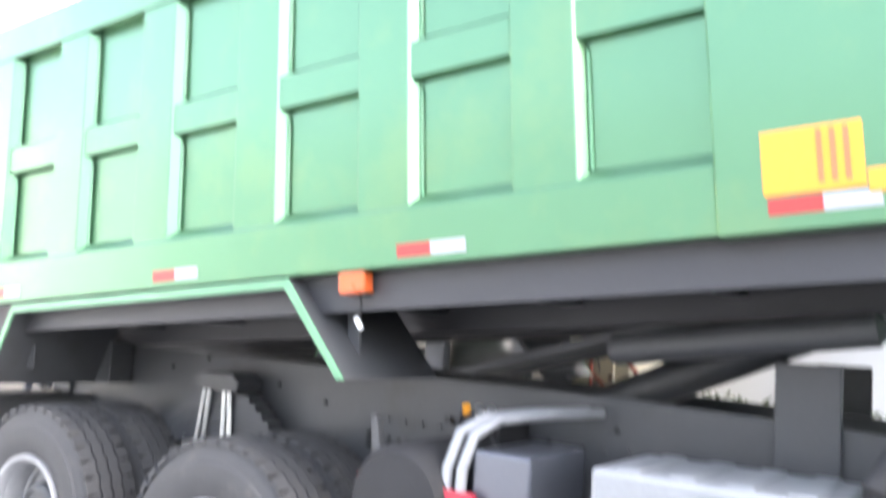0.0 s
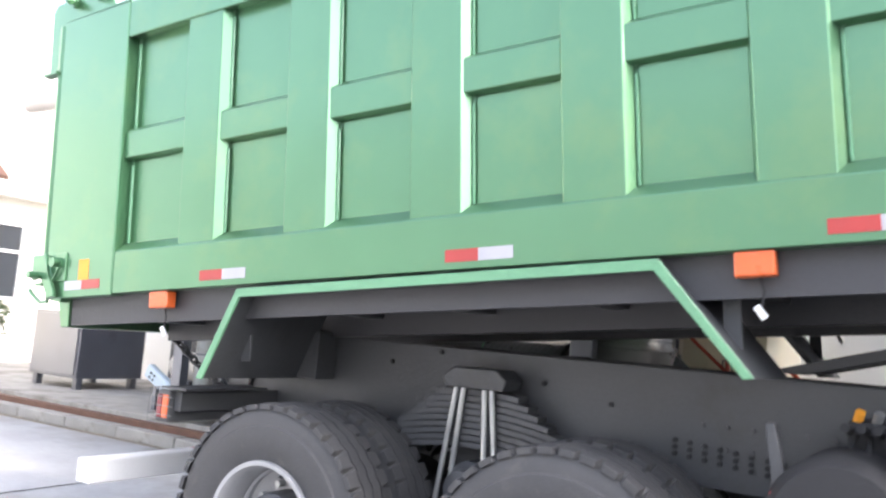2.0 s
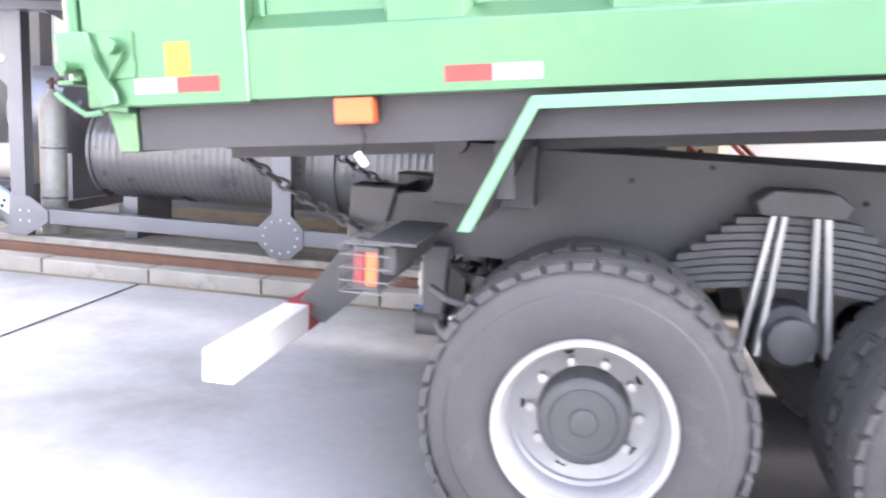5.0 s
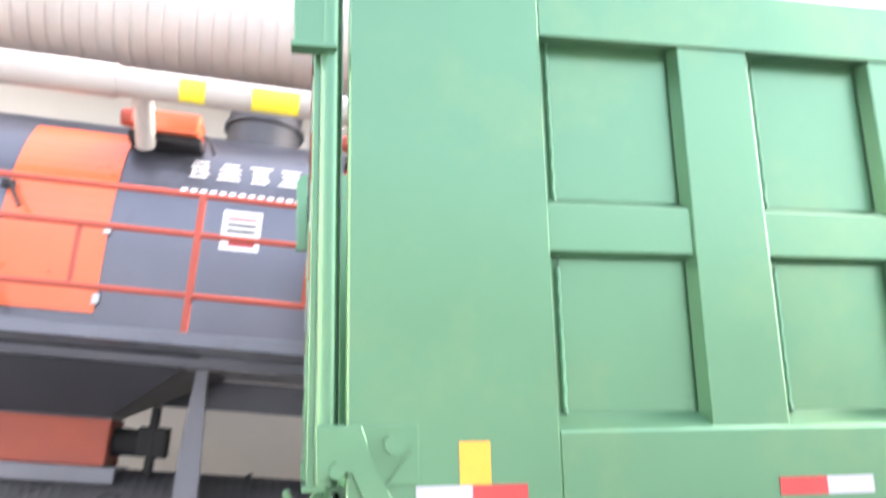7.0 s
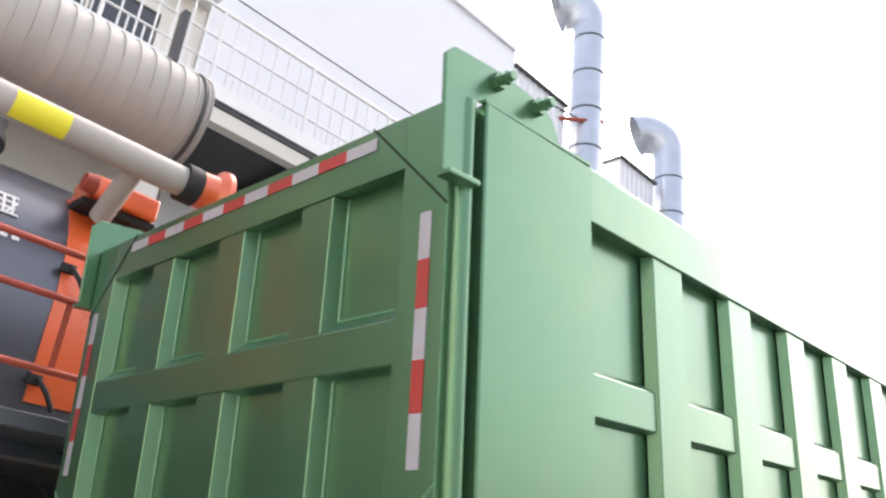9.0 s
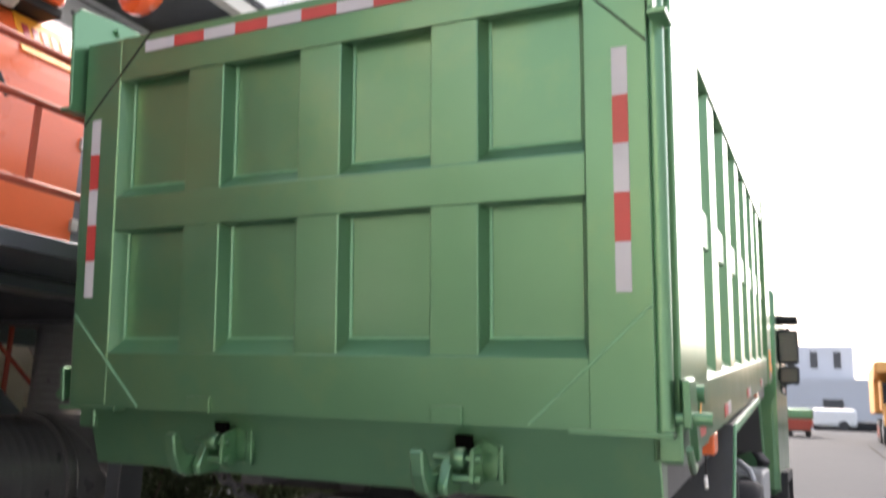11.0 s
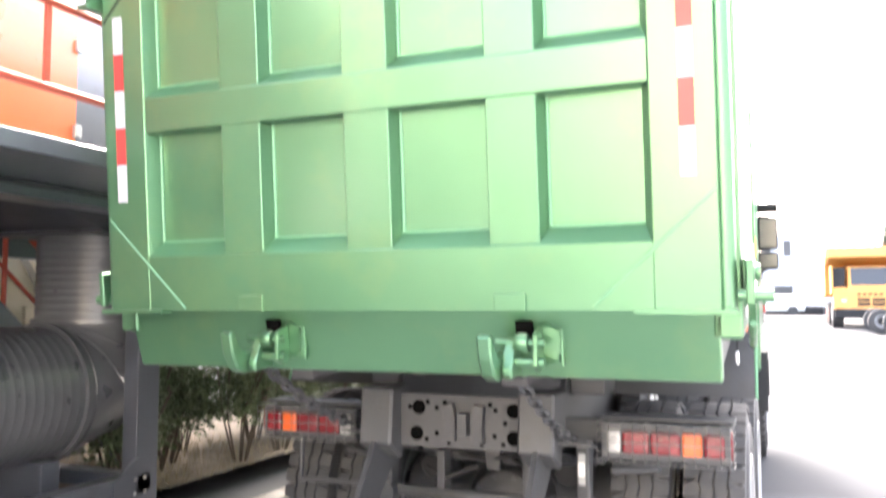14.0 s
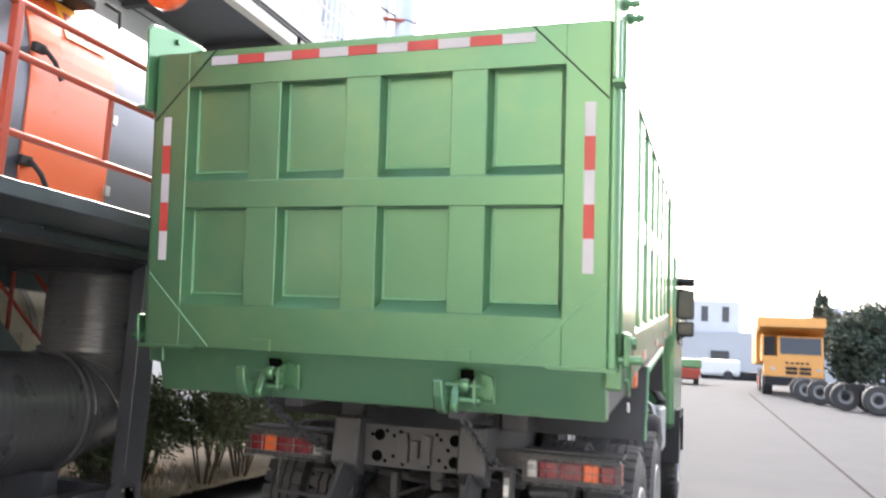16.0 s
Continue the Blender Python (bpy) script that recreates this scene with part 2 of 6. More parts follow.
def tube(bm, pts, r, seg=8):
    """A round bar bent through points."""
    pts = [Vector(p) for p in pts]
    rings = []
    up = Vector((0.013, 0.021, 1))
    for i, p in enumerate(pts):
        d = (pts[min(i + 1, len(pts) - 1)] - pts[max(i - 1, 0)]).normalized()
        a = d.cross(up)
        a = a.normalized() if a.length > 0.05 else d.cross(Vector((1, 0.02, 0))).normalized()
        b = d.cross(a)
        rings.append([bm.verts.new(p + r * (math.cos(2 * math.pi * k / seg) * a + math.sin(2 * math.pi * k / seg) * b)) for k in range(seg)])
    for a, b in zip(rings, rings[1:]):
        for k in range(seg):
            bm.faces.new((a[k], a[(k + 1) % seg], b[(k + 1) % seg], b[k]))
    bm.faces.new(rings[0][::-1])
    bm.faces.new(rings[-1])
    return bm


def B():
    return bmesh.new()


# ---------------------------------------------------------------- ground
RISE_FROM, RISE = 9.0, 0.021


def ground_z(y):
    return max(0.0, y - RISE_FROM) * RISE


gb = B()
xs = [-400, -120, -40, -12, -2.42, 0, 4, 12, 40, 120, 400]
ys = [-400, -120, -40, -12, 0, RISE_FROM, 30, 60, 120, 400]
grid = [[gb.verts.new((x, y, ground_z(min(y, 60)))) for x in xs] for y in ys]
for i in range(len(ys) - 1):
    for j in range(len(xs) - 1):
        gb.faces.new((grid[i][j], grid[i][j + 1], grid[i + 1][j + 1], grid[i + 1][j]))
solid("ground", gb, CONCRETE, "pale worn concrete yard with faint stains, shade painted in further along", "ground", kind="structure")


# ---------------------------------------------------------------- the green tipper truck
BM = pose(0, 0, -0.70, 5.0, 0, 0)
truck = thing("dump_truck", "green dump truck with ribbed body slightly raised, grey chassis, clean paint", "truck")


def bpart(name, bm, mat, parent=truck, label="", smooth=False):
    """A part of the tipping body, given in the body's own upright frame."""
    for v in bm.verts:
        v.co.x *= 1 - 0.0153 * max(0.0, v.co.y - 0.7)
    bmesh.ops.transform(bm, matrix=BM, verts=bm.verts)
    return part(name, bm, mat, parent, label, smooth)


XO, XI, CH = 1.242, 1.182, 0.034
PAN = [0.685, 1.392, 2.083, 2.775, 3.456, 4.145, 4.832]
RIBW, PEND, YB0, YB1 = 0.24, 5.282, 0.102, 5.97
ZB0, ZB1, ZM0, ZM1, ZT0, ZT1 = 2.213, 2.431, 2.948, 3.092, 3.63, 3.842


def trapezoid(c0, c1, s):
    """Rib outline across its length: (along, out)."""
    return [(c0 - CH, s * XI), (c0, s * XO), (c1, s * XO), (c1 + CH, s * XI)]


def side(s):
    w = bpart("side_wall", box(B(), *sorted((s * (XI - 0.012), s * XI)), YB0, YB1, ZB0, ZT1), GREEN, label="green ribbed steel side wall")
    b = B()
    prism(b, [(s * (XI - 0.1), ZB0), (s * XO, ZB0), (s * XO, ZB1), (s * XI, ZB1 + 0.055), (s * (XI - 0.1), ZB1 + 0.055)], "y", PAN[0], PEND, bev=0.004)
    bpart("bottom_rail", b, GREEN, w)
    b = B()
    prism(b, [(s * (XI - 0.06), ZT0 + 0.01), (s * XI, ZT0 + 0.01), (s * XO, ZT0), (s * XO, ZT1), (s * (XI - 0.06), ZT1)], "y", PAN[0], PEND, bev=0.004)
    bpart("top_rail", b, GREEN, w)
    for y in PAN[1:]:
        b = B()
        prism(b, [(s * XI, y - RIBW - 0.02), (s * (XO - 0.010), y - RIBW), (s * (XO - 0.010), y), (s * XI, y + CH)], "z", ZB1 - 0.006, ZT0 + 0.005, bev=0.003)
        bpart("rib", b, GREEN, w)
    for i, y in enumerate(PAN):
        y1 = (PAN[i + 1] - RIBW) if i + 1 < len(PAN) else PEND
        b = B()
        prism(b, [(s * XI, ZM0 - 0.012), (s * (XO - 0.022), ZM0), (s * (XO - 0.022), ZM1), (s * XI, ZM1 + 0.03)], "y", y + 0.005, y1 - 0.005, bev=0.003)
        bpart("cross_rib", b, GREEN, w)
        for z0, z1 in ((ZB1 + 0.05, ZM0 - 0.01), (ZM1 + 0.02, ZT0)):
            b = B()
            xw, yw = s * (XI + 0.004), y + CH + 0.004
            tube(b, [(xw, yw, z0 + (z1 - z0) * k / 14) if k % 2 else (xw + s * 0.003, yw + 0.002, z0 + (z1 - z0) * k / 14) for k in range(15)], 0.007, 6)
            bpart("weld_bead", b, GREEN_EDGE, w, smooth=True)
    b = B()
    prism(b, [(YB0, 2.205), (PAN[0], 2.205), (PAN[0], ZT1 - 0.003), (YB0, ZT1 + 0.004)], "x", *sorted((s * (XI - 0.02), s * (XO + 0.006))), bev=0.006)
    bpart("rear_post", b, GREEN, w)
    b = B()
    prism(b, [(PEND, 2.205), (YB1, 2.205), (YB1, ZT1), (PEND, ZT1)], "x", *sorted((s * (XI - 0.02), s * (XO + 0.010))), bev=0.006)
    bpart("front_post", b, GREEN, w)
    b = B()
    box(b, *sorted((s * (XO - 0.012), s * (XO + 0.004))), YB0 - 0.004, PAN[0], ZT1 + 0.002, ZT1 + 0.014)
    bpart("post_cap", b, GREEN, w)
    return w


side_r, side_l = side(1), side(-1)


def tape(parent, segs, fix, axis, a0, a1, lo, hi, first):
    """Reflective tape: alternating segments along an axis on the plane fix."""
    n = segs
    for i in range(n):
        u0, u1 = a0 + (a1 - a0) * i / n, a0 + (a1 - a0) * (i + 1) / n
        red = (i % 2 == 0) == (first == "red")
        b = B()
        if axis == "y":
            box(b, fix, fix + 0.0025, u0, u1, lo, hi)
        elif axis == "x":
            box(b, u0, u1, fix - 0.0025, fix, lo, hi)
        else:
            box(b, lo, hi, fix - 0.0025, fix, u0, u1)
        bpart("reflector_tape", b, TAPE_R if red else TAPE_W, parent, "red reflective strip" if red else "white reflective strip")


tape(side_r, 2, XO + 0.0065, "y", 0.284, 0.586, 2.246, 2.296, "white")
for y in (1.332, 2.714, 4.105):
    tape(side_r, 2, XO + 0.001, "y", y, y + 0.300, 2.244, 2.294, "red")
tape(side_r, 2, XO + 0.0105, "y", 5.43, 5.725, 2.255, 2.305, "red")
bpart("label_sticker", box(B(), XO + 0.007, XO + 0.009, 0.402, 0.486, 2.297, 2.408), YELLOW, side_r, "yellow sticker")
bpart("label_plate", box(B(), XO + 0.011, XO + 0.016, 5.42, 5.69, 2.313, 2.503, 0.002), YELLOW, side_r, "orange-yellow notice plate with unreadable orange print")
bpart("label_plate", box(B(), XO + 0.011, XO + 0.016, 5.694, 5.86, 2.294, 2.36, 0.002), YELLOW, side_r, "orange-yellow notice plate")
for k in range(6):
    for j in range(3):
        bpart("print_bar", box(B(), XO + 0.017, XO + 0.018, 5.57 + 0.035 * j, 5.585 + 0.035 * j, 2.336 + 0.026 * k, 2.361 + 0.026 * k), ORANGE, side_r)

# floor, headboard, sub-frame
b = B()
box(b, -XI, XI, 0.13, YB1, 2.225, 2.26)
bpart("body_floor", b, GREY)
b = B()
box(b, -XI, XI, YB1 - 0.06, YB1, 2.24, 3.95)
bpart("headboard", b, GREEN)
for s in (-1, 1):
    b = B()
    box(b, s * 0.45 - 0.05, s * 0.45 + 0.05, 0.25, 6.0, 2.0, 2.224, 0.004)
    bpart("body_beam", b, UNDER)
for i in range(9):
    b = B()
    box(b, -1.13, 1.13, 0.5 + 0.66 * i, 0.58 + 0.66 * i, 2.09, 2.224)
    bpart("cross_bearer", b, GREY)
for s in (-1, 1):
    b = B()
    box(b, *sorted((s * 1.14, s * 1.165)), 0.24, 6.0, 2.06, 2.222)
    bpart("under_skirt", b, UNDER)

# tailgate
XG, ZG0, ZG1, GD = 1.192, 2.30, 3.836, 0.066
COLS = [(-0.994, -0.628), (-0.451, -0.09), (0.09, 0.455), (0.629, 0.994)]
gate = bpart("tailgate", box(B(), -XG, XG, GD, GD + 0.02, ZG0, ZG1), GREEN, label="green ribbed steel tailgate")
for s in (-1, 1):
    b = B()
    prism(b, [(s * XG, 0.0), (s * 0.994, 0.0), (s * 0.965, GD), (s * XG, GD + 0.02)], "z", ZG0, ZG1, bev=0.003)
    bpart("gate_stile", b, GREEN, gate)
    b = B()
    lathe(b, (s * (XG + 0.012), 0.05, ZG0), (0, 0, 1), [(0, 0.032), (ZG1 - ZG0, 0.032)], 12)
    bpart("edge_bar", b, GREEN, gate, smooth=True)
b = B()
prism(b, [(0.001, 3.65), (0.001, ZG1), (GD + 0.02, ZG1), (GD, 3.655)], "x", -0.994, 0.994)
bpart("gate_top_rail", b, GREEN, gate)
b = B()
prism(b, [(0.001, ZG0), (0.001, 2.515), (GD, 2.575), (GD + 0.02, ZG0)], "x", -0.994, 0.994)
bpart("gate_bottom_rail", b, GREEN, gate)
b = B()
prism(b, [(GD, 3.008), (0.004, 3.015), (0.004, 3.154), (GD, 3.205)], "x", -0.994, 0.994, bev=0.004)
bpart("gate_mid_rail", b, GREEN, gate)
for a, c in zip(COLS, COLS[1:]):
    for z0, z1 in ((2.52, 3.02), (3.15, 3.652)):
        b = B()
        prism(b, [(a[1] - 0.002, GD), (a[1], 0.008), (c[0], 0.008), (c[0] + 0.022, GD)], "z", z0, z1, bev=0.003)
        bpart("gate_rib", b, GREEN, gate)
for x0, z0, x1, z1, mt in ((-1.19, 2.675, -0.82, 2.308, GREEN_EDGE), (1.19, 2.675, 0.80, 2.308, GREEN_EDGE), (0.83, 3.842, 1.19, 3.48, SEAM), (-0.83, 3.842, -1.19, 3.48, SEAM)):
    b = B()
    tube(b, [(x0 + (x1 - x0) * k / 16, 0.0, z0 + (z1 - z0) * k / 16 + 0.0015 * (k % 2)) for k in range(17)], 0.004, 6)
    bpart("weld_bead", b, mt, gate, smooth=True)
for x0, x1 in COLS:
    for z0, z1 in ((2.575, 3.01), (3.205, 3.65)):
        b = B()
        tube(b, [(x0 + 0.026, GD - 0.003, z0 + (z1 - z0) * k / 12 ) for k in range(13)], 0.006, 6)
        tube(b, [(x0 + (x1 - x0) * k / 12, GD - 0.003, z0 + 0.002 * (k % 2)) for k in range(13)], 0.005, 6)
        bpart("weld_bead", b, GREEN_EDGE, gate, smooth=True)
tape(gate, 11, -0.001, "x", -0.858, 0.854, 3.757, 3.803, "white")
tape(gate, 5, -0.001, "z", 2.743, 3.496, -1.139, -1.091, "white")
tape(gate, 5, -0.001, "z", 2.713, 3.47, 1.083, 1.131, "white")
for x in (-0.505, 0.525):
    b = B()
    box(b, x - 0.055, x + 0.055, -0.012, 0.0, 2.298, 2.358, 0.003)
    bpart("gate_tab", b, GREEN, gate)
for s in (-1, 1):
    b = B()
    box(b, *sorted((s * 0.93, s * 1.24)), -0.012, 0.05, 2.288, 2.304, 0.002)
    bpart("gate_lip", b, GREEN, gate)

# sill below the gate, hooks
b = B()
prism(b, [(0.10, 2.30), (0.165, 2.052), (0.23, 2.052), (0.23, 2.30)], "x", -1.20, 1.178, bev=0.005)
sill = bpart("rear_sill", b, GREEN, label="green folded steel rear sill")
for s in (-1, 1):
    b = B()
    prism(b, [(0.15, 2.195), (0.24, 2.185), (0.245, 2.215), (0.13, 2.3)], "x", *sorted((s * (1.18 if s > 0 else 1.202), s * 1.24)), bev=0.004)
    bpart("sill_end", b, GREEN, sill)
for x in (-0.52, 0.50):
    hk = bpart("hook_base", box(B(), x + 0.085, x + 0.17, 0.118, 0.14, 2.10, 2.235, 0.004), GREEN, sill)
    b = B()
    claw = [(0.125, 2.062), (-0.005, 2.060), (-0.052, 2.085), (-0.082, 2.145), (-0.094, 2.222), (-0.064, 2.230), (-0.046, 2.168), (-0.015, 2.135), (0.03, 2.128), (0.125, 2.15)]
    prism(b, claw, "x", x - 0.068, x - 0.020, bev=0.006)
    bpart("hook_claw", b, GREEN, sill)
    b = B()
    prism(b, [(0.125, 2.065), (0.01, 2.066), (-0.002, 2.10), (0.03, 2.15), (0.055, 2.195), (0.085, 2.205), (0.125, 2.18)], "x", x - 0.016, x + 0.02, bev=0.008)
    bpart("hook_shell", b, GREEN, sill)
    for z, rr in ((2.12, 0.016), (2.185, 0.013)):
        b = B()
        cyl(b, (x - 0.05, 0.06, z), (x + 0.12, 0.06, z), rr, seg=12)
        bpart("hook_pin", b, GREEN, sill, smooth=True)
    b = B()
    lathe(b, (x + 0.02, 0.06, 2.185), (1, 0, 0), [(0, 0.0), (0, 0.03), (0.012, 0.034), (0.035, 0.034), (0.045, 0.03), (0.05, 0.0)], 14)
    bpart("hook_nut", b, GREEN, sill, smooth=True)
    b = B()
    prism(b, [(0.115, 2.235), (0.04, 2.215), (0.03, 2.11), (0.075, 2.085), (0.12, 2.10)], "x", x + 0.085, x + 0.10, bev=0.002)
    bpart("hook_cheek", b, GREEN, sill)
    b = B()
    prism(b, [(0.132, 2.165), (0.112, 2.165), (0.092, 2.255), (0.112, 2.255)], "x", x + 0.008, x + 0.068, bev=0.002)
    bpart("hook_slot", b, HOLE, sill)
    b = B()
    tube(b, [(x + 0.10, 0.10, 2.11), (x + 0.165, 0.09, 2.12), (x + 0.17, 0.085, 2.225), (x + 0.12, 0.09, 2.25), (x + 0.09, 0.10, 2.24)], 0.005, 6)
    bpart("hook_wire", b, GREEN, sill, smooth=True)

# upper hinges and lower latches at the rear corners
for s in (-1, 1):
    b = B()
    prism(b, [(-0.06, 3.56), (-0.045, 3.548), (0.05, 3.556), (0.068, 3.575), (0.075, 3.845), (0.10, 3.862), (0.52, 3.872), (0.49, 3.945), (0.43, 3.99), (0.18, 4.005), (-0.03, 3.995), (-0.067, 3.955)], "x", *sorted((s * 1.206, s * 1.224)), bev=0.003)
    h = bpart("hinge_plate", b, GREEN)
    b = B()
    box(b, *sorted((s * 1.206, s * 1.262)), -0.068, 0.066, 3.535, 3.553, 0.003)
    bpart("hinge_flange", b, GREEN, h)
    for y in (0.169, 0.381):
        b = B()
        cyl(b, (s * 1.19, y, 3.955), (s * 1.30, y, 3.955), 0.017, seg=12)
        cyl(b, (s * 1.225, y, 3.955), (s * 1.25, y, 3.955), 0.032, seg=6)
        cyl(b, (s * 1.265, y, 3.955), (s * 1.28, y, 3.955), 0.024, seg=6)
        bpart("hinge_bolt", b, GREEN, h)
    b = B()
    box(b, *sorted((s * 1.249, s * 1.258)), 0.135, 0.292, 2.30, 2.455, 0.003)
    l = bpart("latch_plate", b, GREEN)
    b = B()
    prism(b, [(0.02, 2.455), (0.14, 2.455), (0.165, 2.36), (0.20, 2.30), (0.23, 2.25), (0.235, 2.215), (0.18, 2.205), (0.15, 2.26), (0.12, 2.34), (0.06, 2.34), (0.05, 2.315), (0.025, 2.315)], "x", *sorted((s * 1.262, s * 1.285)), bev=0.004)
    bpart("latch_hook", b, GREEN, l)
    b = B()
    cyl(b, (s * 1.255, 0.225, 2.405), (s * 1.30, 0.225, 2.405), 0.028, seg=14)
    bpart("latch_pivot", b, GREEN, l, smooth=True)
    b = B()
    cyl(b, (s * 1.15, 0.075, 2.34), (s * 1.34, 0.075, 2.34), 0.02, seg=12)
    bpart("latch_pin", b, GREEN, l, smooth=True)
    b = B()
    tube(b, [(s * 1.27, 0.17, 2.19), (s * 1.275, 0.11, 2.185), (s * 1.28, 0.03, 2.24), (s * 1.28, 0.01, 2.262)], 0.011, 8)
    if s > 0:
        bpart("latch_lever", b, GREEN, l, smooth=True)
    else:
        b.free()
    b = B()
    prism(b, [(0.255, 2.37), (0.27, 2.385), (0.20, 2.29), (0.185, 2.28)], "x", *sorted((s * 1.262, s * 1.28)))
    bpart("latch_stop", b, GREEN, l)

# mudguards under the body, marker lamps
for s in (-1, 1):
    pts = [(1.367, 1.778), (1.60, 2.188), (3.573, 2.197), (3.868, 1.795)]
    inner = [(1.40, 1.778), (1.617, 2.16), (3.558, 2.169), (3.833, 1.795)]
    b = B()
    prism(b, pts + inner[::-1], "x", *sorted((s * 0.58, s * 1.252)))
    fd = bpart("mudguard", b, GREY, label="folded grey mudguard with green lip")
    b = B()
    prism(b, [(y + (-0.008 if i == 0 else 0), z + (0.004 if 0 < i < 3 else 0)) for i, (y, z) in enumerate(pts)] + [(y, z - 0.004) for y, z in inner[::-1]], "x", *sorted((s * 1.253, s * 1.266)), bev=0.003)
    bpart("mudguard_lip", b, GREEN_EDGE, fd, "green painted lip")
    for y in (1.49, 3.77):
        b = B()
        box(b, *sorted((s * 1.06, s * 1.075)), y - 0.03, y + 0.03, 1.86, 2.225, 0.003)
        bpart("mudguard_strut", b, GREY, fd)
    for y in (1.03, 3.88):
        b = B()
        box(b, *sorted((s * 1.17, s * 1.235)), y - 0.065, y + 0.065, 2.125, 2.21, 0.008)
        ml = bpart("marker_lamp", b, AMBER, label="amber side marker lamp")
        b = B()
        tube(b, [(s * 1.19, y + 0.01, 2.126), (s * 1.19, y + 0.02, 2.08), (s * 1.19, y + 0.01, 2.03)], 0.005, 6)
        bpart("lamp_wire", b, BLACK, ml, smooth=True)
        b = B()
        box(b, -0.007, 0.007, -0.012, 0.012, -0.026, 0.026, 0.004, m=pose(s * 1.19, y + 0.005, 2.01, 32, 0, 0))
        bpart("wire_connector", b, WHITE, ml)

# chassis
for s in (-1, 1):
    b = B()
    prism(b, [(0.70, 0.97), (1.1, 0.97), (8.2, 0.90), (8.2, 1.28), (4.5, 1.41), (1.05, 1.435), (0.92, 1.22), (0.70, 1.20)], "x", *sorted((s * 0.40, s * 0.43)), bev=0.003)
    cr = part("chassis_rail", b, GREY, truck)
    b = B()
    box(b, *sorted((s * 0.33, s * 0.40)), 1.05, 8.2, 1.26, 1.28)
    part("rail_flange", b, GREY, cr)
    for i in range(26):
        b = B()
        cyl(b, (s * 0.428, 3.35 + 0.10 * (i % 13), 1.20 - 0.09 * (i // 13)), (s * 0.445, 3.35 + 0.10 * (i % 13), 1.20 - 0.09 * (i // 13)), 0.011, seg=6)
        part("rivet", b, GREY, cr)
b = B()
box(b, -0.40, 0.40, 0.70, 0.72, 0.965, 1.205, 0.004)
xm = part("rear_cross_member", b, GREY, truck)
for x, z in ((-0.21, 1.145), (0.25, 1.145), (-0.22, 1.025), (0.25, 1.025)):
    b = B()
    cyl(b, (x, 0.697, z), (x, 0.705, z), 0.033, seg=18)
    part("bolt_hole", b, HOLE, xm)
b = B()
for s in (-1, 1):
    prism(b, [(0.02 + s * 0.04, 1.0), (0.02 + s * 0.10, 1.0), (0.02 + s * 0.09, 1.06), (0.02 + s * 0.10, 1.16), (0.02 + s * 0.05, 1.17), (0.02 + s * 0.035, 1.1)], "y", 0.66, 0.70, bev=0.003)
box(b, 0.0, 0.045, 0.64, 0.70, 1.03, 1.13, 0.004)
part("tow_coupling", b, GREY, xm)


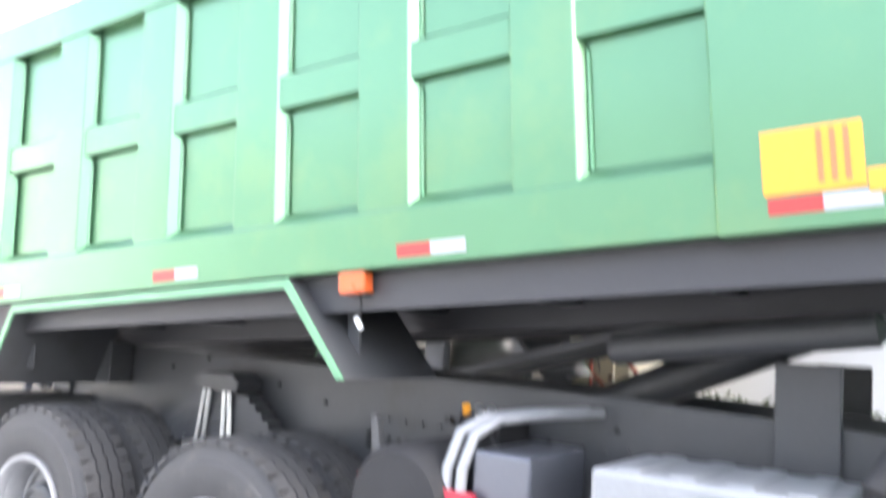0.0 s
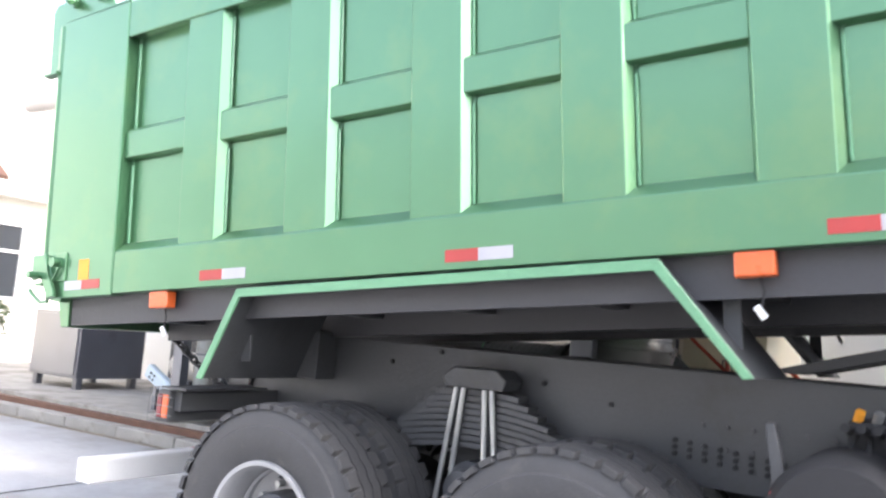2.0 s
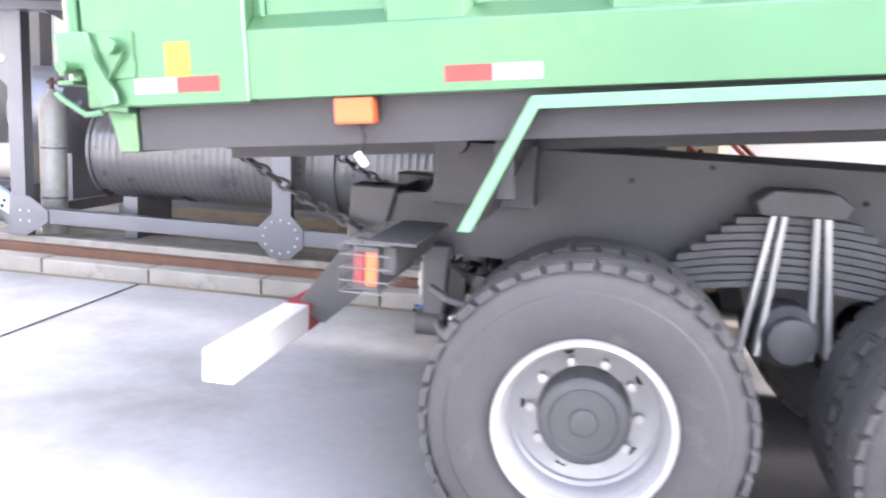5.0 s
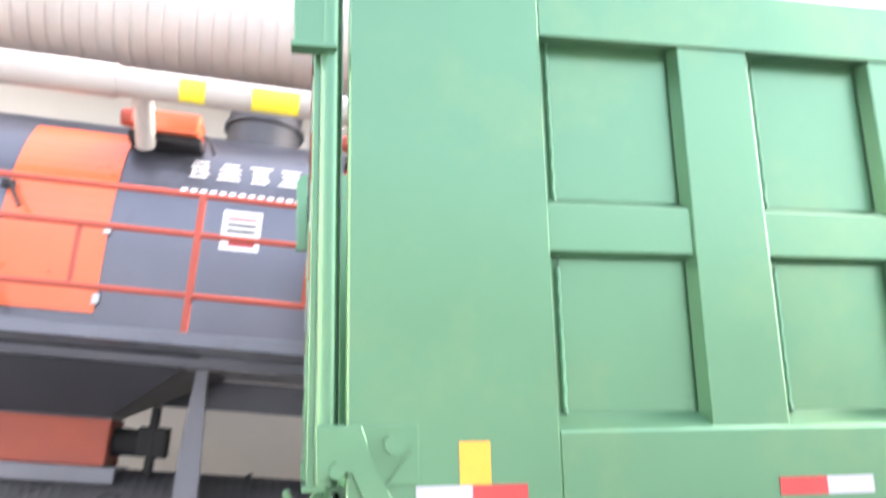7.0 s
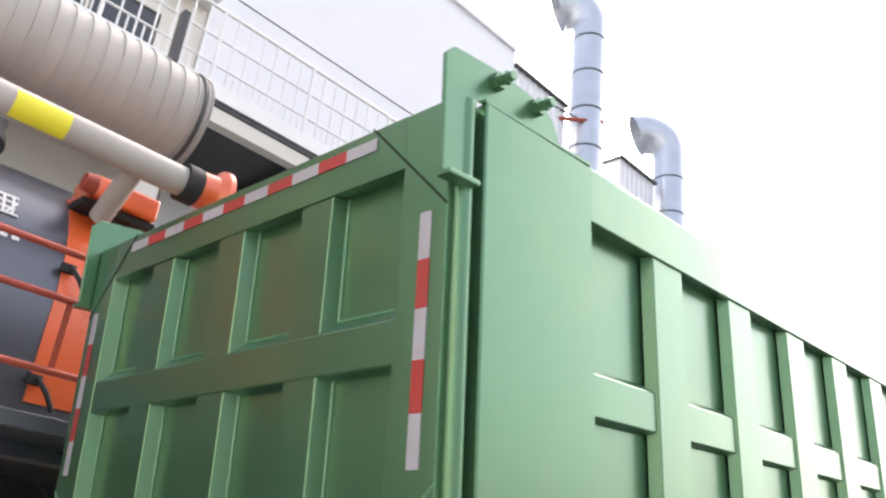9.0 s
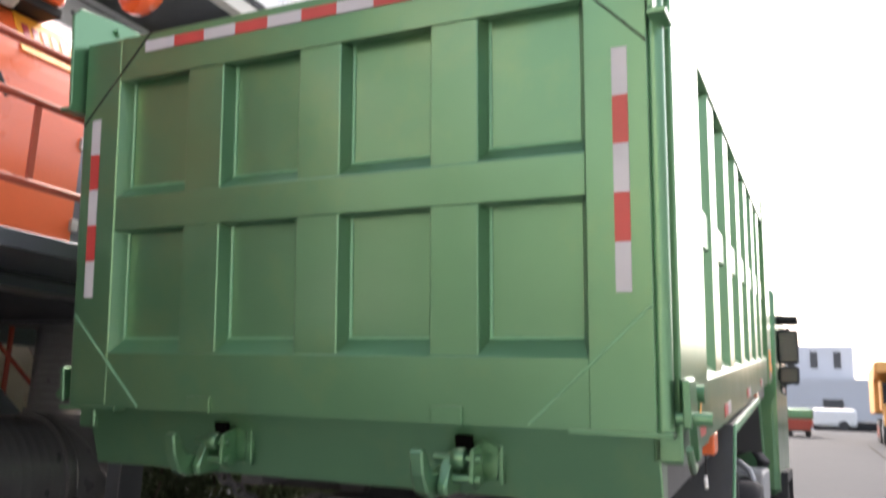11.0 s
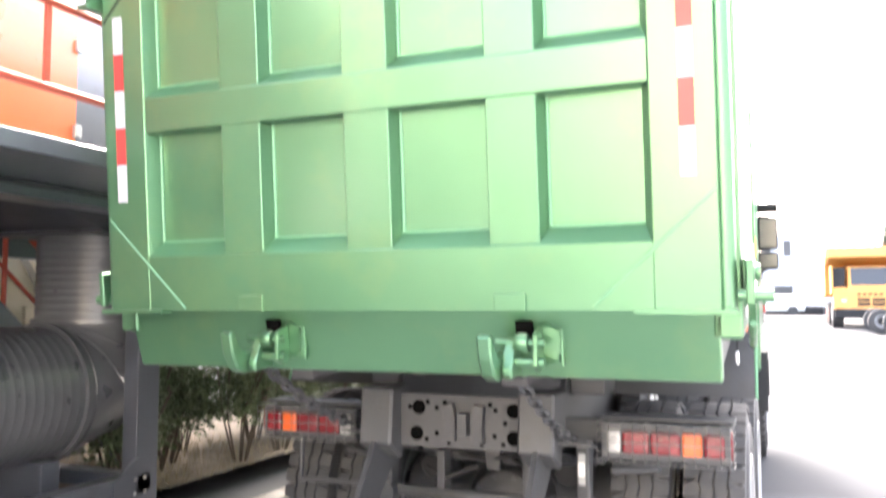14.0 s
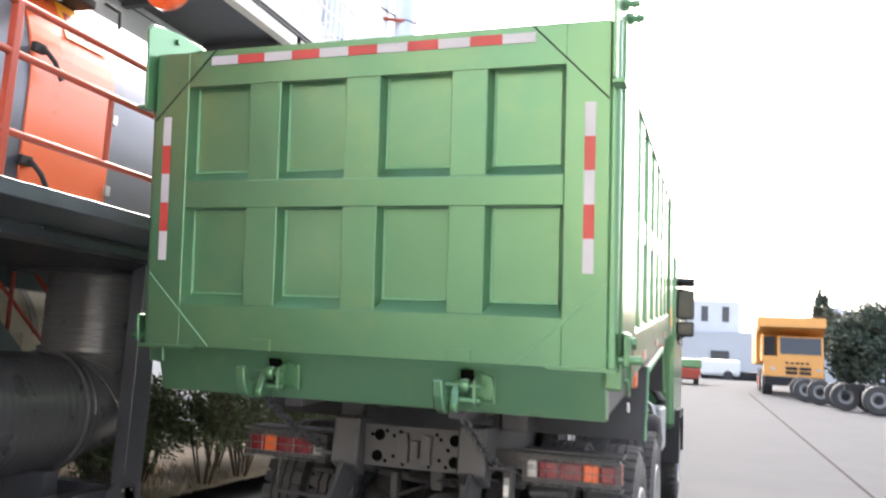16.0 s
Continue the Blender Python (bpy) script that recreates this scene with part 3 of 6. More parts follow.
def wheel(x0, y, s, dual_outer):
    """One tyre on its rim; x0: the outer side's face."""
    w = new("wheel")
    w.parent = truck
    R, W2 = 0.562, 0.29
    b = B()
    prof = [(0.02, 0.30), (0.005, 0.34), (-0.005, 0.40), (0.0, 0.455), (0.010, 0.462), (0.014, 0.50), (0.026, 0.528), (0.06, 0.536), (W2 - 0.06, 0.536), (W2 - 0.026, 0.528), (W2 - 0.014, 0.50), (W2 - 0.010, 0.462), (W2, 0.455), (W2 + 0.005, 0.40), (W2 - 0.005, 0.34), (W2 - 0.02, 0.30)]
    lathe(b, (x0, y, R), (-s, 0, 0), prof, 56, closed=True)
    ty = part("tyre", b, TYRE, w, smooth=True)
    b = B()
    n = 240

    def rib(us, ue, zig, lug):
        """One rib round the tyre with wavy edges; lug: -1 or 1 cuts pockets into that shoulder edge."""
        rings = []
        for k in range(n):
            a = 2 * math.pi * k / n
            o = zig * (1, 0.5, -0.3, -1, -0.5, 0.3)[k % 6]
            u0, u1 = us + o, ue + o
            cut = 0.024 if k % 6 == 0 else 0.0
            if lug < 0:
                u0, u1 = us + cut, ue + o
            elif lug > 0:
                u0, u1 = us + o, ue - cut
            row = []
            for u, rad in ((u0, 0.528), (u0, (0.530 if cut else 0.552) if lug < 0 else 0.557), (u1, (0.530 if cut else 0.552) if lug > 0 else 0.557), (u1, 0.528)):
                row.append(b.verts.new((x0 - s * u, y + rad * math.cos(a), R + rad * math.sin(a))))
            rings.append(row)
        for k in range(n):
            p, q = rings[k], rings[(k + 1) % n]
            for m in range(3):
                b.faces.new((p[m], p[m + 1], q[m + 1], q[m]))

    rib(0.012, 0.078, 0.005, -1)
    rib(0.089, 0.140, 0.005, 0)
    rib(0.151, 0.201, 0.005, 0)
    rib(0.212, 0.278, 0.005, 1)
    part("tread", b, TYRE, ty)
    b = B()
    lathe(b, (x0, y, R), (-s, 0, 0), [(-0.002, 0.283), (-0.004, 0.302), (0.012, 0.306), (0.03, 0.30), (0.035, 0.275), (0.06, 0.262), (0.15, 0.258), (0.16, 0.246), (0.17, 0.258), (0.19, 0.25), (0.196, 0.232), (0.205, 0.215), (0.205, 0.16), (0.22, 0.16), (0.22, 0.255), (0.05, 0.268), (0.02, 0.272)], 48, closed=True)
    rm = part("rim", b, RIM, w, "silver painted steel rim", smooth=True)
    if dual_outer:
        for k in range(10):
            a = 2 * math.pi * k / 10
            b = B()
            cyl(b, (x0 - s * 0.205, y + 0.186 * math.cos(a), R + 0.186 * math.sin(a)), (x0 - s * 0.165, y + 0.186 * math.cos(a), R + 0.186 * math.sin(a)), 0.017, seg=6)
            part("wheel_nut", b, GREY_LIGHT, rm)
            if k % 2:
                b = B()
                cyl(b, (x0 - s * 0.206, y + 0.226 * math.cos(a), R + 0.226 * math.sin(a)), (x0 - s * 0.201, y + 0.226 * math.cos(a), R + 0.226 * math.sin(a)), 0.020, seg=14)
                part("hand_hole", b, BLACK, rm)
        b = B()
        lathe(b, (x0, y, R), (-s, 0, 0), [(0.30, 0.162), (0.12, 0.158), (0.085, 0.152), (0.075, 0.14), (0.072, 0.118), (0.082, 0.112), (0.08, 0.05), (0.07, 0.045), (0.066, 0.0)], 32)
        part("hub", b, GREY, w, smooth=True)
    return w


for s in (-1, 1):
    for y in (1.64, 3.025):
        wheel(s * 1.20, y, s, True)
        wheel(s * 0.87, y, s, False)
    wheel(s * 1.19, 6.95, s, True)
for y in (1.64, 3.025):
    b = B()
    lathe(b, (-0.88, y, 0.555), (1, 0, 0), [(0, 0.09), (0.5, 0.11), (0.68, 0.2), (0.80, 0.25), (0.96, 0.25), (1.08, 0.2), (1.26, 0.11), (1.76, 0.09)], 24)
    part("axle", b, GREY, truck, smooth=True)
b = B()
cyl(b, (-1.0, 6.95, 0.50), (1.0, 6.95, 0.50), 0.06)
part("front_axle", b, GREY, truck)

# leaf springs, U-bolts, trunnion
for s in (-1, 1):
    sp = new("leaf_spring")
    sp.parent = truck
    for k in range(9):
        half = 0.62 - 0.05 * k
        z = 0.98 + 0.030 * k
        b = B()
        pts = []
        for i in range(9):
            u = -1 + i / 4
            pts.append((2.355 + half * u, z - 0.10 * (half * u) ** 2 / 0.36))
        prism(b, pts + [(y, zz + 0.024) for y, zz in pts[::-1]], "x", *sorted((s * 0.50, s * 0.60)))
        part("leaf", b, GREY, sp)
    for dy in (-0.17, -0.105, 0.085, 0.15):
        b = B()
        tube(b, [(s * 0.625, 2.36 + dy * 1.0 , 0.72), (s * 0.62, 2.36 + dy * 0.55, 1.29)], 0.014, 8)
        part("u_bolt", b, GREY_LIGHT, sp, "bright steel U-bolt", smooth=True)
    b = B()
    prism(b, [(2.21, 1.25), (2.51, 1.25), (2.53, 1.30), (2.47, 1.345), (2.25, 1.345), (2.19, 1.30)], "x", *sorted((s * 0.47, s * 0.64)), bev=0.006)
    part("spring_cap", b, GREY, sp)
    b = B()
    lathe(b, (s * 0.40, 2.36, 0.80), (s, 0, 0), [(0, 0.12), (0.22, 0.12), (0.25, 0.09), (0.30, 0.085), (0.31, 0.05)], 20)
    part("trunnion", b, GREY, sp, smooth=True)
    b = B()
    prism(b, [(2.15, 1.1), (2.57, 1.1), (2.45, 0.66), (2.28, 0.66)], "x", *sorted((s * 0.43, s * 0.47)))
    part("trunnion_bracket", b, GREY, sp)

# rear bumper bar and its arms
bar = part("bumper_bar", box(B(), -0.42, 0.42, 0.293, 0.413, 0.563, 0.687, 0.008), RED, truck, "red and white square bumper bar")
for s in (-1, 1):
    part("bumper_end", box(B(), *sorted((s * 0.4205, s * 1.182)), 0.293, 0.413, 0.563, 0.687, 0.008), WHITE, bar, "white painted bar end")
    b = B()
    prism(b, [(0.33, 0.66), (0.47, 0.60), (0.86, 0.95), (0.90, 1.22), (0.62, 1.22), (0.60, 1.02)], "x", *sorted((s * 0.37, s * 0.395)), bev=0.003)
    part("bumper_arm", b, GREY, bar)
    b = B()
    prism(b, [(0.58, 0.98), (0.72, 0.90), (0.80, 1.24), (0.60, 1.24)], "x", *sorted((s * 0.30, s * 0.46)), bev=0.01)
    part("arm_bracket", b, GREY, bar)

# bolt rows on the chassis rails
bolt_me = finish(cyl(B(), (0, 0, 0), (0.012, 0, 0), 0.011, seg=8), BLACK)
for s in (-1, 1):
    for row in range(3):
        for k in range(9):
            ob = new("rail_bolt", bolt_me)
            ob.parent = truck
            ob.matrix_world = pose(s * (0.431 if s > 0 else 0.443), 3.24 + 0.062 * k, 1.125 - 0.028 * row - 0.006 * k)
    for y, z in ((2.05, 1.40), (2.30, 1.33), (2.62, 1.30), (2.95, 1.24), (1.75, 1.33), (4.2, 1.20), (4.5, 1.28)):
        ob = new("rail_bolt", bolt_me)
        ob.parent = truck
        ob.matrix_world = pose(s * (0.431 if s > 0 else 0.443), y, z)

# tail lamps in wire cages
for s in (-1, 1):
    b = B()
    box(b, *sorted((s * 0.61, s * 1.15)), 0.83, 0.92, 0.945, 1.10, 0.006)
    tl = part("tail_lamp", b, GREY, truck, "rectangular tail lamp in a wire guard")
    for x0, x1, mt in ((0.635, 0.70, LENS_C), (0.70, 0.82, LENS_R), (0.82, 0.95, LENS_R), (0.95, 1.04, AMBER), (1.04, 1.13, LENS_R)):
        b = B()
        box(b, *sorted((s * (x0 + 0.003), s * (x1 - 0.003))), 0.818, 0.835, 0.972, 1.072, 0.012)
        part("lamp_lens", b, mt, tl)
    for y0, y1, mt in ((0.836, 0.872, LENS_R), (0.875, 0.915, AMBER)):
        part("end_lens", box(B(), *sorted((s * 1.149, s * 1.158)), y0, y1, 0.965, 1.08, 0.004), mt, tl)
    for x in (0.76, 0.885):
        part("bulb_reflector", lathe(B(), (s * x, 0.8195, 1.022), (0, -1, 0), [(0, 0.036), (0.004, 0.034), (0.006, 0.02), (0.003, 0.0)], 18), LENS_R, tl, smooth=True)
    part("reversing_bulb", lathe(B(), (s * 0.667, 0.8195, 1.022), (0, -1, 0), [(0, 0.026), (0.006, 0.02), (0.01, 0.0)], 16), LENS_C, tl, smooth=True)
    b = B()
    for z in (0.94, 0.98, 1.025, 1.07, 1.108):
        tube(b, [(s * 0.60, 0.93, z), (s * 0.60, 0.785, z), (s * 1.163, 0.785, z), (s * 1.163, 0.96, z)], 0.0022, 5)
    for k in range(12):
        x = s * (0.60 + 0.563 * k / 11)
        tube(b, [(x, 0.94, 1.108), (x, 0.785, 1.108), (x, 0.785, 0.94), (x, 0.94, 0.94)], 0.0022, 5)
    part("wire_guard", b, WIRE, tl, smooth=True)
    b = B()
    box(b, *sorted((s * 0.42, s * 1.12)), 0.92, 0.97, 1.0, 1.10, 0.005)
    box(b, *sorted((s * 0.60, s * 1.165)), 0.87, 1.05, 1.112, 1.122)
    part("lamp_bracket", b, GREY, tl)
# rear hinge bracket and stabiliser bar
for s in (-1, 1):
    b = B()
    box(b, *sorted((s * 0.44, s * 0.60)), 0.98, 1.38, 1.2, 1.45, 0.006)
    cyl(b, (s * 0.44, 1.05, 1.46), (s * 0.66, 1.05, 1.46), 0.07, seg=18)
    part("tipping_hinge", b, GREY, truck)
b = B()
tube(b, [(-0.72, 1.5, 0.62), (-0.62, 1.05, 0.68), (-0.5, 1.0, 0.69), (0.5, 1.0, 0.69), (0.62, 1.05, 0.68), (0.72, 1.5, 0.62)], 0.03, 10)
part("stabiliser_bar", b, GREY, truck, smooth=True)

for s in (-1, 1):
    b = B()
    prism(b, [(0.93, 1.02), (1.05, 1.02), (1.03, 0.66), (0.95, 0.66)], "x", *sorted((s * 0.47, s * 0.53)), bev=0.008)
    lk0 = part("stabiliser_link", b, GREY, truck)
    part("link_plate", box(B(), *sorted((s * 0.485, s * 0.515)), 0.925, 0.935, 0.80, 0.94), RIM, lk0)
    b = B()
    lathe(b, (s * 0.50, 0.92, 0.685), (0, 1, 0), [(0, 0.0), (0, 0.055), (0.12, 0.055), (0.12, 0)], 18)
    part("link_bush", b, GREY, lk0, smooth=True)
    b = B()
    lathe(b, (s * 0.36, 1.22, 0.78), (0, 1, 0.15), [(0, 0.0), (0, 0.06), (0.03, 0.085), (0.09, 0.09), (0.12, 0.06), (0.30, 0.05), (0.32, 0)], 20)
    part("brake_chamber", b, BLACK, truck, smooth=True)
    b = B()
    tube(b, [(s * 0.30, 0.95, 0.95), (s * 0.40, 1.1, 0.88), (s * 0.36, 1.25, 0.86)], 0.012, 6)
    part("air_hose", b, BLACK, truck, smooth=True)
    b = B()
    tube(b, [(s * 0.62, 1.0, 0.86), (s * 0.80, 1.1, 0.86), (s * 0.84, 1.4, 0.80)], 0.016, 8)
    part("brake_rod", b, GREY, truck, smooth=True)
for s in (-1, 1):
    part("brake_drum", lathe(B(), (s * 0.60, 1.64, 0.562), (-s, 0, 0), [(0, 0.17), (0, 0.215), (0.05, 0.222), (0.16, 0.222), (0.165, 0.20), (0.165, 0.12)], 32, closed=True), GREY, truck, smooth=True)
    part("chain_plate", prism(B(), [(0.66, 1.02), (0.80, 0.99), (0.80, 1.0), (0.66, 1.03)], "x", *sorted((s * 0.46, s * 0.60))), GREY, truck)
    part("axle_clamp", box(B(), *sorted((s * 0.20, s * 0.24)), 0.985, 1.075, 0.655, 0.90, 0.006), GREY, truck)
    part("paper_tag", box(B(), *sorted((s * 0.485, s * 0.515)), 0.921, 0.9235, 0.84, 0.90), WHITE, truck)
for k, (x0, x1, z) in enumerate(((-0.32, -0.06, 0.80), (0.12, 0.30, 0.86), (-0.28, 0.22, 0.88))):
    part("air_hose", tube(B(), [(x0, 1.05 + 0.05 * k, z), ((x0 + x1) / 2, 1.0 + 0.06 * k, z - 0.035), (x1, 1.08, z + 0.02)], 0.013, 8), BLACK, truck, smooth=True)
part("slack_adjuster", prism(B(), [(-0.02, 0.80), (0.05, 0.80), (0.06, 0.90), (0.02, 0.95), (-0.03, 0.90)], "y", 1.10, 1.14, bev=0.006), GREY, truck)
b = B()
lathe(b, (0.0, 1.28, 0.56), (0, 1, 0), [(0, 0.0), (0.0, 0.10), (0.03, 0.14), (0.05, 0.19), (0.09, 0.21), (0.2, 0.25), (0.36, 0.25)], 28)
dc = part("axle_cover", b, GREY, truck, smooth=True)
for k in range(10):
    a = 2 * math.pi * k / 10
    b = B()
    cyl(b, (0.17 * math.cos(a), 1.315, 0.56 + 0.17 * math.sin(a)), (0.17 * math.cos(a), 1.335, 0.56 + 0.17 * math.sin(a)), 0.014, seg=6)
    part("cover_bolt", b, GREY, dc)
b = B()
tube(b, [(-0.55, 1.18, 0.90), (-0.2, 1.15, 0.86), (0.1, 1.2, 0.84), (0.55, 1.18, 0.88)], 0.03, 10)
part("torque_rod", b, GREY, truck, smooth=True)
b = B()
tube(b, [(-0.95, 0.88, 0.94), (-0.95, 0.88, 0.73), (-0.55, 0.88, 0.73), (-0.55, 0.88, 0.94)], 0.014, 8)
part("lamp_stay", b, GREY, truck, smooth=True)
small_hole = finish(cyl(B(), (0, 0.697, 0), (0, 0.705, 0), 0.011, seg=10), HOLE)
for x, z in ((-0.31, 1.085), (-0.255, 1.145), (-0.165, 1.17), (-0.12, 1.145), (-0.17, 1.0), (-0.12, 1.03), (-0.08, 1.17), (-0.06, 0.99), (0.10, 0.99), (0.14, 1.17), (0.16, 1.03), (0.165, 1.145), (0.20, 0.995), (0.21, 1.09), (0.30, 1.17), (0.31, 1.085)):
    ob = new("drill_hole", small_hole)
    ob.parent = xm
    ob.location = (x, 0, z)


ALU = material("dull_aluminium", (0.30, 0.31, 0.32), 0.5, metal=0.3, vary=0.12)
# more of the truck: chains, hydraulic ram, tanks, cab


def chain(a, b_, sag, name="safety_chain", n=16):
    a, b_ = Vector(a), Vector(b_)
    c = new(name)
    c.parent = truck
    c["label"] = "dark steel safety chain"
    pts = [a.lerp(b_, i / n) - Vector((0, 0, sag * 4 * (i / n) * (1 - i / n))) for i in range(n + 1)]
    for i in range(n):
        d = pts[i + 1] - pts[i]
        mid, l = (pts[i] + pts[i + 1]) / 2, d.length * 0.68
        u = d.normalized()
        w = u.cross(Vector((0, 0, 1))).normalized() if i % 2 else u.cross(u.cross(Vector((0, 0, 1)))).normalized()
        b = B()
        ring = []
        for k in range(11):
            t = 2 * math.pi * k / 10
            ring.append(mid + u * l * math.cos(t) * (1 if abs(math.cos(t)) > 0.3 else 0.9) + w * 0.021 * math.sin(t))
        tube(b, ring, 0.0085, 6)
        part("chain_link", b, GREY, c, smooth=True)


chain((0.46, 0.0, 1.40), (0.50, 0.74, 1.03), 0.035)
chain((-0.62, 0.0, 1.40), (-0.58, 0.72, 1.05), 0.035)
b = B()
tube(b, [(0.15, 4.1, 1.25), (0.12, 5.2, 1.75)], 0.085, 16)
ram = part("hydraulic_ram", b, GREY, truck, "grey hydraulic tipping ram", smooth=True)
b = B()
tube(b, [(0.12, 5.2, 1.75), (0.11, 5.7, 1.97)], 0.06, 16)
part("ram_rod", b, GREY_LIGHT, ram, smooth=True)
b = B()
prism(b, [(3.55, 1.44), (3.72, 1.44), (5.25, 1.86), (5.2, 1.94), (4.4, 1.68)], "x", -0.30, -0.22, bev=0.006)
prism(b, [(3.55, 1.44), (3.72, 1.44), (5.25, 1.86), (5.2, 1.94), (4.4, 1.68)], "x", 0.22, 0.30, bev=0.006)
part("lift_arm", b, GREY, truck, "grey folded tipping arm")
b = B()
lathe(b, (0.58, 4.5, 1.60), Vector((0, 0.95, 0.13)), [(0, 0.0), (0.02, 0.05), (0.04, 0.06), (0.95, 0.06), (1.0, 0.0)], 16)
part("body_strut", b, GREY, truck, smooth=True)
for s in (-1, 1):
    b = B()
    box(b, *sorted((s * 0.431, s * 0.47)), 5.10, 5.32, 1.20, 1.60, 0.006)
    part("rest_bracket", b, GREY, truck)
# air tanks and valve rack behind the rear wheels
b = B()
lathe(b, (0.62, 3.94, 0.99), (1, 0, 0), [(0, 0.0), (0.0, 0.14), (0.03, 0.20), (0.06, 0.22), (0.50, 0.22), (0.54, 0.19), (0.56, 0.0)], 28)
part("air_tank", b, BLACK, truck, "black cylindrical air tank", smooth=True)
b = B()
prism(b, [(3.70, 1.28), (3.73, 1.28), (3.84, 0.80), (3.80, 0.72), (3.76, 0.86)], "x", 0.98, 1.02, bev=0.003)
part("tank_strap", b, GREY, truck)
b = B()
box(b, 0.62, 1.08, 4.22, 4.45, 0.98, 1.22, 0.012)
part("battery_box", b, DARKSTEEL, truck, "dark grey battery box")
b = B()
box(b, 0.60, 1.12, 4.68, 5.42, 0.80, 1.23, 0.02)
ft = part("fuel_tank", b, ALU, truck, "bright ribbed aluminium fuel tank")
for k in range(4):
    part("tank_rib", box(B(), 0.62, 1.10, 4.76 + 0.17 * k, 4.84 + 0.17 * k, 1.228, 1.238, 0.004), ALU, ft)
b = B()
for dy in (0.0, 0.06):
    tube(b, [(1.10, 4.12 + dy, 0.80), (1.10, 4.13 + dy, 1.15), (1.06, 4.15 + dy, 1.27), (0.98, 4.20 + dy, 1.325), (0.75, 4.30 + dy, 1.345), (0.50, 4.40 + dy, 1.35)], 0.021, 10)
part("guard_pipe", b, ALU, truck, "pale grey bent guard pipe", smooth=True)
b = B()
box(b, 0.46, 0.72, 3.92, 4.12, 1.16, 1.30, 0.01)
for k in range(4):
    cyl(b, (0.74, 3.93 + 0.05 * k, 1.27), (0.80, 3.92 + 0.05 * k, 1.28), 0.016, seg=8)
vb = part("valve_block", b, BLACK, truck, "black air valve block with brass fittings")
for k, mt in enumerate((YELLOW, GREY_LIGHT, GREY_LIGHT)):
    b = B()
    cyl(b, (0.70, 3.95 + 0.06 * k, 1.30), (0.72, 3.96 + 0.06 * k, 1.335), 0.018, seg=8)
    part("fitting", b, mt, vb)
b = B()
for k in range(4):
    tube(b, [(0.72, 3.95 + 0.04 * k, 1.25), (0.85, 3.90 + 0.1 * k, 1.10 + 0.03 * k), (0.80, 4.02 + 0.14 * k, 0.92), (0.55, 4.3 + 0.1 * k, 0.95)], 0.010, 6)
part("air_hose", b, BLACK, truck, smooth=True)
b = B()
box(b, 1.10, 1.13, 3.74, 4.26, 0.76, 1.075, 0.004)
sg = part("side_guard", b, RED, truck, "red and white side guard board")
for k in range(2):
    part("guard_stripe", box(B(), 1.131, 1.136, 3.84 + 0.22 * k, 3.94 + 0.22 * k, 0.77, 1.0), WHITE, sg)
for k in range(3):
    b = B()
    tube(b, [(0.95, 5.46 + 0.12 * k, 0.95), (1.06, 5.5 + 0.12 * k, 1.28), (0.95, 5.56 + 0.12 * k, 1.42), (0.7, 5.6 + 0.12 * k, 1.3)], 0.05, 10)
    part("intake_hose", b, BLACK, truck, smooth=True)
# cab
b = B()
prism(b, [(6.15, 0.95), (8.2, 0.75), (8.3, 1.75), (8.05, 2.95), (6.25, 3.0), (6.15, 1.9)], "x", -1.16, 1.16, bev=0.05)
cab = part("cab", b, GREEN, truck, "green truck cab")
b = B()
box(b, 1.155, 1.168, 6.95, 7.9, 1.95, 2.65, 0.02)
part("cab_window", b, GLASS, cab)
for s in (-1, 1):
    b = B()
    tube(b, [(s * 1.15, 6.9, 2.62), (s * 1.26, 6.72, 2.62), (s * 1.27, 6.70, 2.05), (s * 1.16, 6.85, 2.0)], 0.018, 8)
    ma = part("mirror_arm", b, BLACK, cab, smooth=True)
    for z0, z1 in ((2.24, 2.60), (2.03, 2.22)):
        b = B()
        box(b, *sorted((s * 1.16, s * 1.36)), 6.66, 6.74, z0, z1, 0.03)
        mr = part("mirror_housing", b, BLACK, ma)
        part("mirror_glass", box(B(), *sorted((s * 1.18, s * 1.34)), 6.654, 6.659, z0 + 0.03, z1 - 0.03), GLASS, mr)
    b = B()
    prism(b, [(6.62, 2.70), (6.86, 2.66), (6.86, 2.70), (6.64, 2.75)], "x", *sorted((s * 1.12, s * 1.36)), bev=0.01)
    part("sun_visor", b, BLACK, cab)
b = B()
prism(b, [(6.3, 0.55), (6.45, 1.15), (7.5, 1.15), (7.6, 0.6), (7.5, 0.6), (7.4, 1.05), (6.5, 1.05), (6.4, 0.55)], "x", 0.95, 1.22)
part("front_mudguard", b, BLACK, cab)

# ---------------------------------------------------------------- kerb, slabs, soil
kerb = thing("kerb", "weathered pale concrete kerb stones along the yard", "kerb", kind="structure")
kb = box(B(), -2.50, -2.30, 0.006, 0.994, 0.0, 0.135, 0.014)
kme = finish(kb, KERB)
for i in range(24):
    k = new("kerb_stone", kme)
    k.parent = kerb
    k.location = (random.uniform(-0.006, 0.006), -15 + i * 1.0, random.uniform(-0.006, 0.004))
b = B()
box(b, -2.575, -2.52, -15, 1.25, 0.0, 0.20)
box(b, -2.62, -2.575, -15, 1.25, 0.17, 0.20)
solid("rusty_channel", b, RUST, "rusty brown steel channel set behind the kerb", "steel channel", kind="structure")
b = B()
box(b, -3.15, -2.62, -15, 1.75, 0.0, 0.26, 0.012)
box(b, -12, -3.15, -15, -3.55, 0.0, 0.258, 0.01)
solid("plinth", b, KERB, "rough concrete plinth under the plant", "plinth", kind="structure")
b = B()
n = 26
